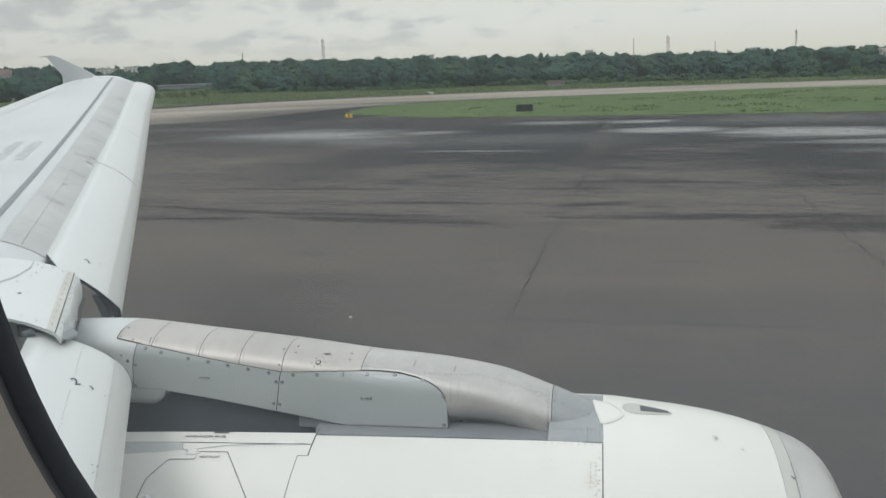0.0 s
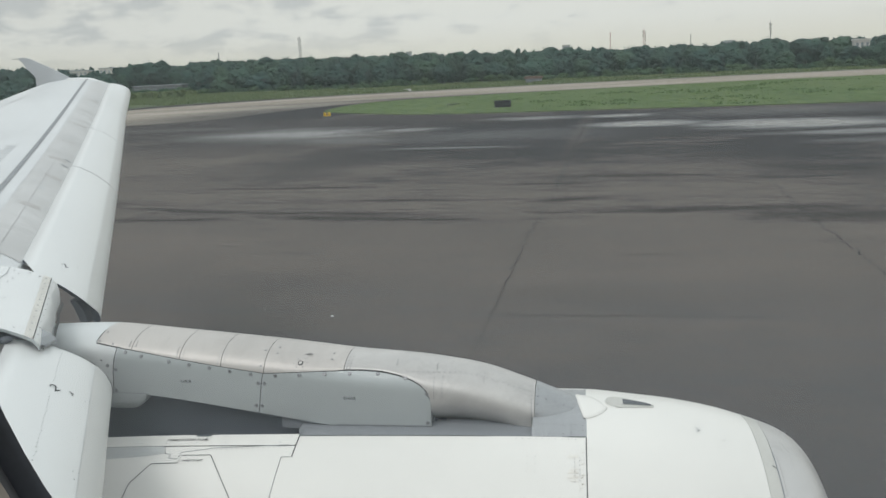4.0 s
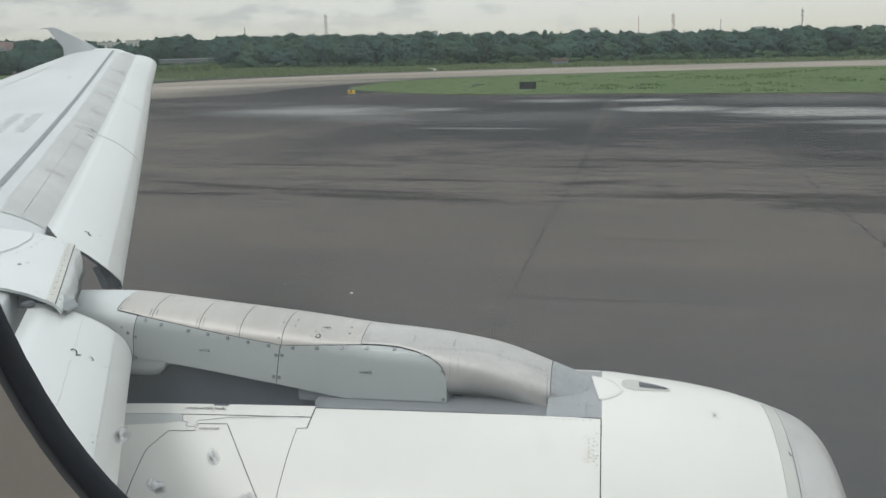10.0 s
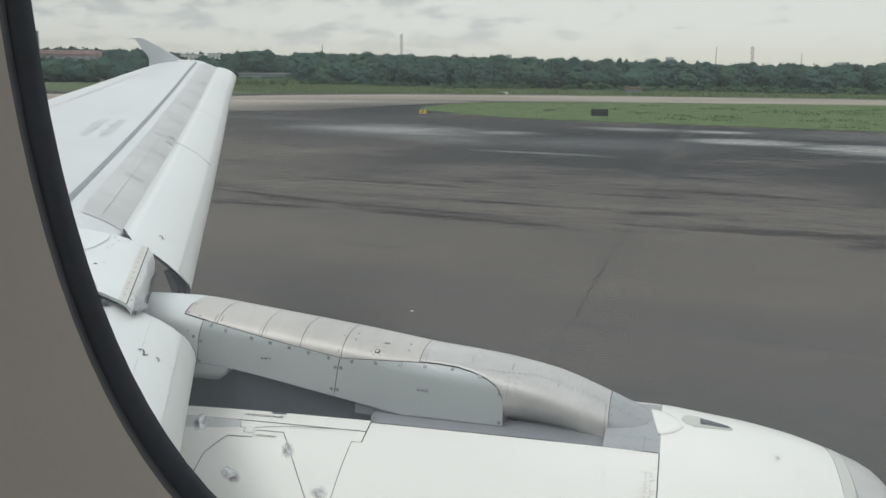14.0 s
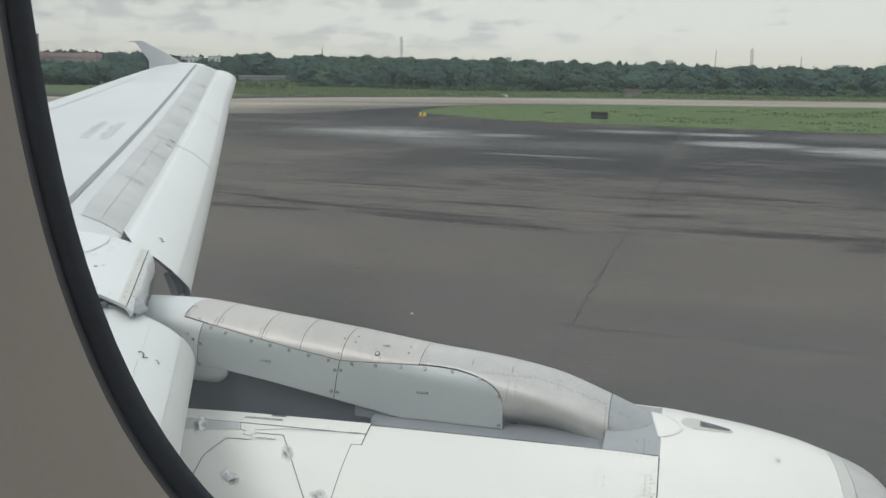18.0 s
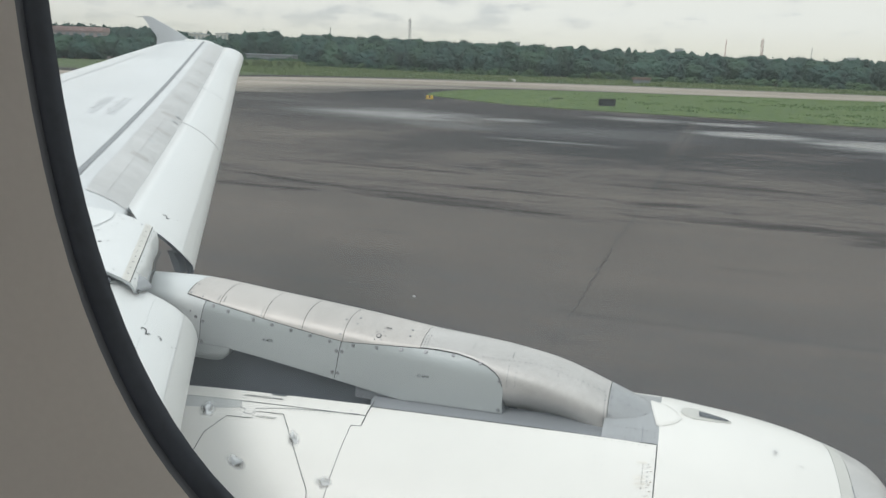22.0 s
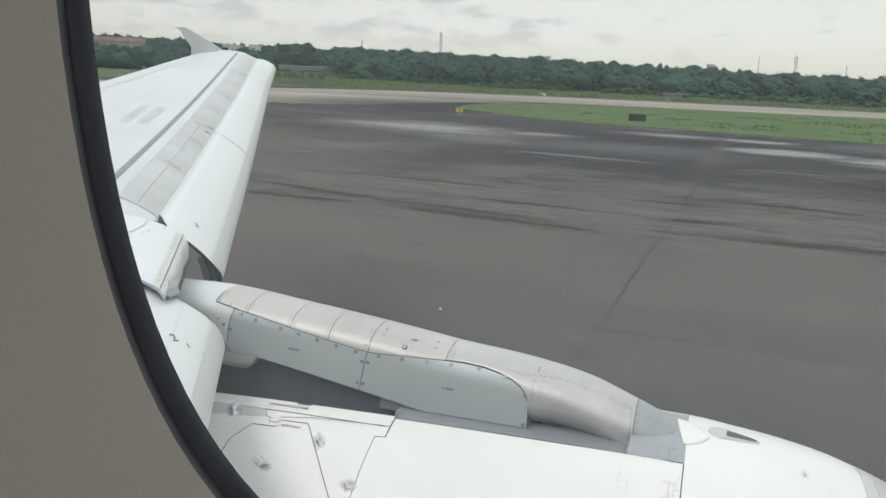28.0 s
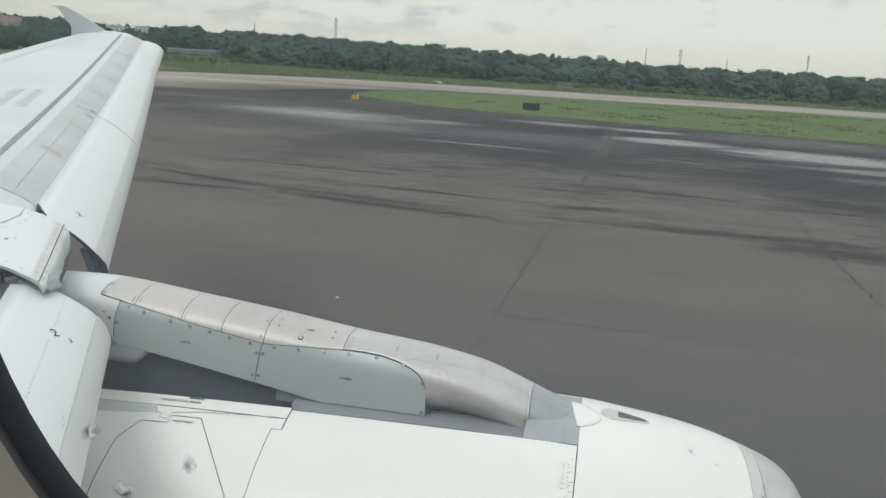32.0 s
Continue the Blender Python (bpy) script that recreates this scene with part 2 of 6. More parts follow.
def loft(rings, closed=False, caps=False):
    """Verts and faces that join rings of equally many points."""
    n = len(rings[0])
    verts = [v for r in rings for v in r]
    faces = []
    for i in range(len(rings) - 1):
        for j in range(n if closed else n - 1):
            k = (j + 1) % n
            faces.append((i * n + j, i * n + k, (i + 1) * n + k, (i + 1) * n + j))
    if caps:
        faces.append(tuple(range(n))[::-1])
        faces.append(tuple((len(rings) - 1) * n + j for j in range(n)))
    return verts, faces


def box(bm, size, m, bevel=0.0):
    made = bmesh.ops.create_cube(bm, size=1.0, matrix=m @ Matrix.Diagonal((*size, 1)))
    if bevel:
        edges = {e for v in made["verts"] for e in v.link_edges}
        bmesh.ops.bevel(bm, geom=list(edges), offset=bevel, segments=2, affect="EDGES")


def tube(bm, a, b, r1, r2=None, sides=8):
    a, b = Vector(a), Vector(b)
    d = b - a
    q = d.to_track_quat("Z", "Y").to_matrix().to_4x4()
    bmesh.ops.create_cone(bm, cap_ends=True, segments=sides, radius1=r1, radius2=r1 if r2 is None else r2, depth=d.length,
                          matrix=Matrix.Translation((a + b) / 2) @ q)


def lerp(a, b, f):
    return a + (b - a) * f


def along(table, x):
    """Smooth reading of a table of (x, value)."""
    if x <= table[0][0]:
        return table[0][1]
    for (a, va), (b, vb) in zip(table, table[1:]):
        if x <= b:
            f = (x - a) / (b - a)
            return lerp(va, vb, f)
    return table[-1][1]


FENCE_WHITE = mat("greyish_fence_paint", (0.46, 0.48, 0.50), 0.5, vary=0.06)
SEALANT = mat("cream_sealant", (0.70, 0.68, 0.63), 0.6, vary=0.1)
RAIL = mat("mid_grey_rail_paint", (0.25, 0.262, 0.28), 0.5, vary=0.08)
PLATE = mat("shaded_plate_paint", (0.30, 0.32, 0.35), 0.6, vary=0.1)
RIVET = mat("faint_rivet_grey", (0.45, 0.45, 0.45), 0.5, vary=0.2)
NOSE_GREY = mat("grey_nose_panel_metal", (0.41, 0.42, 0.43), 0.42, metal=0.2, vary=0.12, scale=5, fine=40)
FRONT = mat("bare_fairing_metal", (0.605, 0.582, 0.560), 0.46, metal=0.30, vary=0.16, scale=4, fine=40)
STAIN = mat("faint_rusty_stain", (0.84, 0.795, 0.72), 0.5, vary=0.15, scale=20)
CHIP = mat("rusty_paint_chip", (0.25, 0.17, 0.11), 0.8, vary=0.3)


def table(points, x):
    """Smooth reading of a table of (x, value): a monotone run of eased steps."""
    if x <= points[0][0]:
        return points[0][1]
    if x >= points[-1][0]:
        return points[-1][1]
    for i in range(len(points) - 1):
        (a, va), (b, vb) = points[i], points[i + 1]
        if x <= b:
            h = b - a
            f = (x - a) / h
            ma = 0.0 if i == 0 else (vb - points[i - 1][1]) / (b - points[i - 1][0])
            mb = 0.0 if i + 2 == len(points) else (points[i + 2][1] - va) / (points[i + 2][0] - a)
            return (2 * f ** 3 - 3 * f * f + 1) * va + (f ** 3 - 2 * f * f + f) * h * ma + (3 * f * f - 2 * f ** 3) * vb + (f ** 3 - f * f) * h * mb
    return points[-1][1]


def steps(a, b, n):
    return [a + (b - a) * i / n for i in range(n + 1)]


def under(ob, parent):
    ob.parent = parent
    ob.matrix_parent_inverse = parent.matrix_basis.inverted()
    return ob


def curve_line(points, step=6):
    """Points of a smooth line through the given ones."""
    out = []
    p = [points[0], *points, points[-1]]
    for i in range(1, len(p) - 2):
        for k in range(step):
            f = k / step
            out.append(tuple(0.5 * (2 * b + (c - a) * f + (2 * a - 5 * b + 4 * c - d) * f * f + (3 * b - a - 3 * c + d) * f ** 3)
                             for a, b, c, d in zip(p[i - 1], p[i], p[i + 1], p[i + 2])))
    return out + [points[-1]]


# ---- ground ----
def sheet(name, outline, z, material, label, category, thick=0.04, kind="structure"):
    bm = bmesh.new()
    top = [bm.verts.new((x, y, z)) for x, y in outline]
    low = [bm.verts.new((x, y, z - thick)) for x, y in outline]
    bm.faces.new(top)
    n = len(top)
    for i in range(n):
        j = (i + 1) % n
        bm.faces.new((top[j], top[i], low[i], low[j]))
    bmesh.ops.triangulate(bm, faces=[f for f in bm.faces if len(f.verts) > 4])
    bmesh.ops.recalc_face_normals(bm, faces=bm.faces[:])
    return tagged(part(name, bm, material), label, category, kind=kind)


def even(line, n):
    """A line cut into n equal steps."""
    run = [0.0]
    for a, b in zip(line, line[1:]):
        run.append(run[-1] + math.hypot(b[0] - a[0], b[1] - a[1]))
    out = []
    for k in range(n + 1):
        d = run[-1] * k / n
        i = min(max(j for j in range(len(run)) if run[j] <= d + 1e-9), len(line) - 2)
        f = (d - run[i]) / (run[i + 1] - run[i])
        out.append((lerp(line[i][0], line[i + 1][0], f), lerp(line[i][1], line[i + 1][1], f)))
    return out


def band(name, one, two, z, material, label, category, thick=0.3, n=90):
    """A slab between two lines that run the same way."""
    a, b = even(one, n), even(two, n)
    rings = [[(p[0], p[1], z - thick), (p[0], p[1], z), (q[0], q[1], z), (q[0], q[1], z - thick)] for p, q in zip(a, b)]
    v, f = loft(rings, closed=True, caps=True)
    return tagged(part_of(name, v, f, material), label, category, kind="structure")


class Graph:
    """Short hand for the nodes of one material."""

    def __init__(self, m):
        self.n, self.l = m.node_tree.nodes, m.node_tree.links
        co = self.n.new("ShaderNodeTexCoord")
        self.co = co.outputs["Object"]

    def math(self, op, a, b=0.0, clamp=False):
        k = self.n.new("ShaderNodeMath")
        k.operation, k.use_clamp = op, clamp
        for i, v in enumerate((a, b)):
            if isinstance(v, (int, float)):
                k.inputs[i].default_value = v
            else:
                self.l.new(v, k.inputs[i])
        return k.outputs[0]

    def noise(self, scale, detail=4, stretch=(1, 1, 1), turn=0.0, rough=0.55, warp=0.0):
        mp = self.n.new("ShaderNodeMapping")
        mp.inputs["Scale"].default_value = stretch
        first = self.n.new("ShaderNodeMapping")
        first.inputs["Rotation"].default_value = (0, 0, radians(turn))
        self.l.new(self.co, first.inputs["Vector"])
        self.l.new(first.outputs[0], mp.inputs["Vector"])
        k = self.n.new("ShaderNodeTexNoise")
        k.inputs["Scale"].default_value, k.inputs["Detail"].default_value = scale, detail
        k.inputs["Roughness"].default_value, k.inputs["Distortion"].default_value = rough, warp
        self.l.new(mp.outputs[0], k.inputs["Vector"])
        return k.outputs["Fac"]

    def blob(self, cx, cy, rx, ry, turn=0.0, edge=0.35, ragged=None, amount=0.6):
        """A soft-edged elliptic stain: 1 inside, 0 outside."""
        mp = self.n.new("ShaderNodeMapping")
        mp.vector_type = "TEXTURE"
        mp.inputs["Location"].default_value = (cx, cy, 0)
        mp.inputs["Rotation"].default_value = (0, 0, radians(turn))
        mp.inputs["Scale"].default_value = (rx, ry, 1000)
        self.l.new(self.co, mp.inputs["Vector"])
        ln = self.n.new("ShaderNodeVectorMath")
        ln.operation = "LENGTH"
        self.l.new(mp.outputs[0], ln.inputs[0])
        d = ln.outputs["Value"]
        if ragged is not None:
            d = self.math("ADD", d, self.math("MULTIPLY", self.math("SUBTRACT", ragged, 0.5), amount * 2))
        return self.step(d, 1 + edge, 1 - edge)

    def step(self, v, lo, hi, a=0.0, b=1.0):
        k = self.n.new("ShaderNodeMapRange")
        k.interpolation_type = "SMOOTHSTEP"
        k.inputs["From Min"].default_value, k.inputs["From Max"].default_value = lo, hi
        k.inputs["To Min"].default_value, k.inputs["To Max"].default_value = a, b
        self.l.new(v, k.inputs["Value"])
        return k.outputs["Result"]

    def mix(self, fac, a, b):
        k = self.n.new("ShaderNodeMix")
        k.data_type = "RGBA"
        if isinstance(fac, (int, float)):
            k.inputs["Factor"].default_value = fac
        else:
            self.l.new(fac, k.inputs["Factor"])
        for key, v in (("A", a), ("B", b)):
            if isinstance(v, tuple):
                k.inputs[key].default_value = (*v, 1)
            else:
                self.l.new(v, k.inputs[key])
        return k.outputs["Result"]

    def most(self, values):
        out = values[0]
        for v in values[1:]:
            out = self.math("MAXIMUM", out, v)
        return out


def asphalt():
    m = bpy.data.materials.new("stained_apron_asphalt")
    m.use_nodes = True
    g = Graph(m)
    b = g.n["Principled BSDF"]
    wide = g.noise(0.12, 8, (0.5, 1.0, 1), 6, 0.70)
    fine = g.noise(0.85, 9, (0.16, 1.0, 1), 6, 0.74)
    hair = g.noise(2.0, 8, (0.34, 1.0, 1), 6, 0.72)
    ragged = g.math("ADD", g.math("MULTIPLY", wide, 0.45), g.math("MULTIPLY", fine, 0.55))
    torn = g.math("ADD", g.math("MULTIPLY", fine, 0.45), g.math("MULTIPLY", hair, 0.55))
    shred = g.noise(4.2, 8, (0.42, 1.0, 1), 8, 0.74)
    torn = g.math("ADD", g.math("MULTIPLY", torn, 0.45), g.math("MULTIPLY", shred, 0.55))
    thin = g.noise(3.4, 7, (0.10, 1.0, 1), 7, 0.66)
    grain = g.noise(14.0, 5, rough=0.7)
    speck = g.noise(45.0, 2)
    mottle = g.noise(2.6, 9, (0.6, 1.0, 1), 0, 0.82)
    patch = g.noise(0.09, 7, (0.5, 1.3, 1), 5, 0.68)
    base = g.mix(g.step(patch, 0.36, 0.64), (0.105, 0.089, 0.079), (0.156, 0.130, 0.113))
    base = g.mix(g.step(fine, 0.50, 0.68, 0.0, 0.40), base, (0.078, 0.069, 0.064))
    base = g.mix(g.step(shred, 0.54, 0.60, 0.0, 0.25), base, (0.060, 0.053, 0.049))
    base = g.mix(g.step(g.math("ADD", g.math("MULTIPLY", wide, 0.5), g.math("MULTIPLY", hair, 0.5)), 0.535, 0.555, 0.0, 0.40), base, (0.070, 0.062, 0.057))
    base = g.mix(g.step(thin, 0.57, 0.61, 0.0, 0.30), base, (0.064, 0.057, 0.053))
    base = g.mix(g.step(mottle, 0.51, 0.60, 0.0, 0.28), base, (0.056, 0.048, 0.044))
    base = g.mix(g.step(mottle, 0.45, 0.37, 0.0, 0.22), base, (0.190, 0.160, 0.140))
    base = g.mix(g.step(grain, 0.46, 0.62, 0.0, 0.65), base, (0.066, 0.058, 0.053))
    base = g.mix(g.step(g.noise(20.0, 3, rough=0.6), 0.58, 0.67, 0.0, 0.75), base, (0.23, 0.21, 0.19))
    base = g.mix(g.step(g.noise(8.0, 3, (0.7, 1, 1)), 0.62, 0.69, 0.0, 0.6), base, (0.040, 0.036, 0.034))
    base = g.mix(g.step(speck, 0.61, 0.71, 0.0, 0.6), base, (0.23, 0.22, 0.21))
    base = g.mix(g.math("MULTIPLY", g.blob(8, 5, 34, 10.8, -5, 0.5, ragged, 1.6), 0.75), base, (0.072, 0.071, 0.075))
    # old water and oil stains, darker and smoother than the dry asphalt
    comb = g.math("ADD", g.math("ADD", g.math("MULTIPLY", wide, 0.30), g.math("MULTIPLY", fine, 0.28)), g.math("MULTIPLY", thin, 0.42))
    damp = g.most([
        g.math("MULTIPLY", g.blob(-46, 92, 24, 25, -14, 0.15, comb, 3.8), 0.74),
        g.math("MULTIPLY", g.blob(-22, 83, 18, 21, -10, 0.15, comb, 3.8), 0.84),
        g.blob(-5, 65, 9.5, 22, 4, 0.15, comb, 3.6),
        g.blob(3, 70, 12, 24, -6, 0.15, comb, 3.6),
        g.blob(13, 62, 9, 25, 0, 0.15, comb, 3.6),
        g.blob(26, 60, 18, 25, -8, 0.15, comb, 3.6),
        g.blob(-39, 122, 11, 32, 12, 0.3, comb, 2.4),
        g.blob(60, 50, 40, 18, -14, 0.2, comb, 3.0),
        g.math("MULTIPLY", g.blob(-12, 51, 5.5, 9, -20, 0.2, comb, 4.0), 0.8),
        g.math("MULTIPLY", g.blob(-27, 64, 12, 9, -30, 0.2, comb, 4.0), 0.55),
        g.math("MULTIPLY", g.blob(9, 44, 7, 5.5, -10, 0.2, comb, 4.0), 0.6),
    ])
    streak = g.math("MAXIMUM", g.step(thin, 0.555, 0.585), g.math("MULTIPLY", g.step(g.math("ADD", g.math("MULTIPLY", fine, 0.4), g.math("MULTIPLY", shred, 0.6)), 0.54, 0.56), 0.7))
    band = g.most([g.blob(-12, 30.3, 12, 2.6, -9, 0.6, wide, 1.0), g.blob(6, 28.6, 11, 2.6, -8, 0.6, wide, 1.0), g.blob(-4, 37.5, 22, 5.0, -4, 0.7, wide, 1.0), g.blob(-26, 48, 16, 10, -6, 0.7, wide, 1.0)])
    worn = g.math("MULTIPLY", g.blob(-4, 38, 34, 13, -5, 0.5, comb, 2.0), g.step(comb, 0.49, 0.54), True)
    base = g.mix(g.math("MULTIPLY", worn, 0.30), base, (0.062, 0.055, 0.052))
    tar = g.math("MULTIPLY", streak, band, True)
    rip = g.math("ADD", g.math("MULTIPLY", thin, 0.6), g.math("MULTIPLY", shred, 0.4))
    lines = g.most([
        g.blob(4.2, 28.4, 4.6, 0.42, -1.5, 0.25, rip, 4.2), g.blob(8.4, 26.6, 3.4, 0.95, -8, 0.25, rip, 4.2), g.blob(13.5, 25.4, 4.0, 0.8, -10, 0.3, rip, 4.2),
        g.blob(-7.2, 28.3, 3.4, 0.42, -11, 0.25, rip, 4.2), g.blob(-7.6, 29.3, 2.2, 0.30, -12, 0.3, rip, 4.2), g.blob(-4.4, 27.7, 1.0, 0.30, -8, 0.25, rip, 4.2),
        g.blob(-14.2, 30.9, 4.6, 0.24, -19, 0.3, rip, 4.2), g.blob(-14.4, 28.9, 2.2, 0.28, -5, 0.3, rip, 4.2), g.blob(-12.4, 36.4, 3.6, 0.32, -7, 0.3, rip, 4.2),
        g.blob(-5.7, 31.9, 3.4, 0.26, -7, 0.3, rip, 4.2), g.blob(2.4, 37.0, 3.2, 0.40, -9, 0.3, rip, 4.2), g.blob(-1.4, 35.4, 1.7, 0.28, -5, 0.3, rip, 4.2),
        g.blob(-0.1, 31.3, 1.3, 0.42, 6, 0.3, rip, 4.2), g.blob(9.6, 38.0, 3.0, 1.5, -40, 0.4, rip, 4.0), g.blob(-20.5, 34.0, 3.0, 0.5, -15, 0.3, rip, 4.2),
    ])
    tar = g.math("MAXIMUM", g.math("MULTIPLY", tar, 0.92), lines)
    dark = g.math("MAXIMUM", damp, tar)
    dry_seam = g.blob(0.45, 69, 0.45, 25, -2.5, 0.6, fine, 0.5)
    dark = g.math("MULTIPLY", dark, g.math("SUBTRACT", 1.0, g.math("MULTIPLY", dry_seam, 0.35)))
    wet = g.mix(g.step(torn, 0.42, 0.60), (0.046, 0.045, 0.048), (0.018, 0.0185, 0.021))
    wet = g.mix(g.math("MULTIPLY", tar, g.math("SUBTRACT", 1.0, damp)), wet, (0.042, 0.037, 0.036))
    base = g.mix(g.math("MULTIPLY", dark, 0.93), base, wet)
    # standing water films, some of them thin
    film = g.most([
        g.math("MULTIPLY", g.blob(-24, 72, 9.5, 5.8, -35, 0.8, ragged, 1.6), 0.92),
        g.math("MULTIPLY", g.blob(-17.5, 63, 6.0, 2.6, -30, 0.8, ragged, 1.6), 0.5),
        g.math("MULTIPLY", g.blob(-40, 86, 12, 3.0, -14, 0.8, ragged, 1.3), 0.25),
        g.math("MULTIPLY", g.blob(-14, 71.5, 3.2, 2.2, -12, 0.7, fine, 1.2), 0.75),
        g.math("MULTIPLY", g.blob(-8, 53.3, 4.2, 0.55, -10, 0.7, fine, 1.0), 0.70),
        g.math("MULTIPLY", g.blob(-6, 62, 8, 5.0, -10, 0.9, ragged, 1.2), 0.40),
        g.math("MULTIPLY", g.blob(-3.6, 81, 4.2, 2.4, -12, 0.7, fine, 1.2), 0.75),
        g.blob(5.0, 67.6, 4.2, 3.4, -8, 0.6, fine, 1.1),
        g.blob(3.4, 79.5, 3.0, 2.0, -8, 0.6, fine, 1.0),
        g.blob(14.5, 62.5, 6.6, 4.4, -16, 0.5, fine, 1.1),
        g.math("MULTIPLY", g.blob(18, 54.0, 7.0, 1.7, -6, 0.6, fine, 1.1), 0.8),
        g.math("MULTIPLY", g.blob(16, 77, 9.0, 5.0, -10, 0.9, ragged, 1.2), 0.40),
        g.math("MULTIPLY", g.blob(16, 48.5, 4.0, 1.4, -8, 0.7, fine, 1.1), 0.45),
        g.blob(32, 58, 9.0, 4.0, -12, 0.6, fine, 1.1),
    ])
    film = g.math("MULTIPLY", film, g.step(hair, 0.36, 0.54, 0.65, 1.0), True)
    g.l.new(base, b.inputs["Base Color"])
    rough = g.math("SUBTRACT", g.math("SUBTRACT", 0.94, g.math("MULTIPLY", dark, 0.06)), g.math("MULTIPLY", film, 0.66))
    g.l.new(rough, b.inputs["Roughness"])
    spec = g.math("ADD", g.math("SUBTRACT", 0.20, g.math("MULTIPLY", dark, 0.16)), g.math("MULTIPLY", film, 0.45))
    g.l.new(spec, b.inputs["Specular IOR Level"])
    bump = g.n.new("ShaderNodeBump")
    bump.inputs["Strength"].default_value, bump.inputs["Distance"].default_value = 0.25, 0.01
    g.l.new(grain, bump.inputs["Height"])
    g.l.new(bump.outputs[0], b.inputs["Normal"])
    return m


def meadow():
    m = bpy.data.materials.new("island_meadow")
    m.use_nodes = True
    g = Graph(m)
    b = g.n["Principled BSDF"]
    big = g.noise(0.09, 4, (1, 0.35, 1))
    mid = g.noise(0.6, 5, (1, 0.30, 1))
    c = g.mix(g.step(big, 0.35, 0.68), (0.088, 0.138, 0.046), (0.120, 0.162, 0.062))
    c = g.mix(g.step(mid, 0.46, 0.60), c, (0.064, 0.106, 0.038))
    c = g.mix(g.step(g.noise(1.6, 6, (1, 0.25, 1)), 0.50, 0.64, 0.0, 0.7), c, (0.142, 0.180, 0.074))
    g.l.new(c, b.inputs["Base Color"])
    b.inputs["Roughness"].default_value = 0.95
    b.inputs["Specular IOR Level"].default_value = 0.1
    return m


def slabs():
    m = bpy.data.materials.new("pale_worn_concrete_slabs")
    m.use_nodes = True
    g = Graph(m)
    b = g.n["Principled BSDF"]
    big = g.noise(0.03, 4, (0.5, 1.5, 1), -8)
    fine = g.noise(0.5, 5, (0.12, 1.0, 1), -8)
    c = g.mix(g.step(big, 0.3, 0.7), (0.26, 0.222, 0.178), (0.375, 0.332, 0.280))
    c = g.mix(g.step(fine, 0.5, 0.7), c, (0.25, 0.225, 0.19))
    soot = g.most([g.blob(-44, 122, 17, 30, -10, 0.8, fine, 0.8), g.math("MULTIPLY", g.blob(-62, 108, 30, 8, -8, 0.85, fine, 0.8), 0.65), g.blob(-20, 165, 40, 8, 8, 0.9, fine, 0.8)])
    c = g.mix(g.math("MULTIPLY", soot, 0.85), c, (0.052, 0.048, 0.047))
    g.l.new(c, b.inputs["Base Color"])
    b.inputs["Roughness"].default_value = 0.9
    b.inputs["Specular IOR Level"].default_value = 0.2
    return m


ASPHALT, MEADOW, SLABS = asphalt(), meadow(), slabs()
sheet("ground", [(-4000, -4000), (4000, -4000), (4000, 4500), (-4000, 4500)], -0.08, DRYGRASS, "rough dull green grassland reaching the horizon", "ground")
APRON_EDGE = curve_line([(-400, 215), (-120, 145), (-80, 140), (-60, 150), (-46, 160), (-36, 152), (-33, 125), (-26, 108), (-17, 97.5), (-8, 94), (1, 91.5), (12, 88), (25, 84.5), (70, 74), (300, 30)])
apron = band("apron", [(x, -200) for x, _ in APRON_EDGE], APRON_EDGE, 0.0, ASPHALT, "dark grey-brown cracked asphalt apron with wet stains", "apron")
TAXI_FAR = curve_line([(400, 178), (160, 205), (67, 226), (20, 230), (-9, 231), (-40, 226), (-68, 214), (-88, 190), (-105, 165), (-170, 175), (-400, 240)])
TAXI_NEAR = curve_line([(-400, 188), (-120, 122), (-70, 106), (-52, 102), (-47, 110), (-44, 128), (-40, 148), (-32, 160), (-20, 166), (0, 171), (38, 177), (90, 165), (160, 152), (400, 105)])
band("taxiway", TAXI_FAR, TAXI_NEAR[::-1], 0.02, SLABS, "pale worn concrete taxiway curving round the grass", "taxiway", thick=0.3)
SHOULDER = mat("dark_worn_shoulder", (0.055, 0.053, 0.046), 0.95, vary=0.4, scale=0.06, fine=0.7)
OUTER = [(400, 185), (160, 212), (67, 233), (20, 237), (-9, 238.5), (-42, 234), (-76, 226), (-101, 205), (-114, 188), (-172, 203), (-400, 270)]
band("taxiway_shoulder", [(x * 1.002, y - 1.0) for x, y in TAXI_FAR], curve_line(OUTER), -0.01, SHOULDER, "dark worn shoulder along the far side of the taxiway", "shoulder", thick=0.2)
ISLAND_NEAR = curve_line([(-37, 134), (-36, 122), (-33.5, 115), (-26, 105.5), (-17, 97), (-8, 93.5), (1, 91), (12, 87.5), (25, 84), (70, 73.5), (300, 29.5)])
ISLAND_FAR = curve_line([(400, 104), (160, 150), (90, 163), (38, 174), (0, 168), (-20, 163), (-30, 157), (-36, 147)])
band("grass_island", ISLAND_NEAR, ISLAND_FAR[::-1], 0.06, MEADOW, "bright green grass island beside the apron", "grass", thick=0.3)


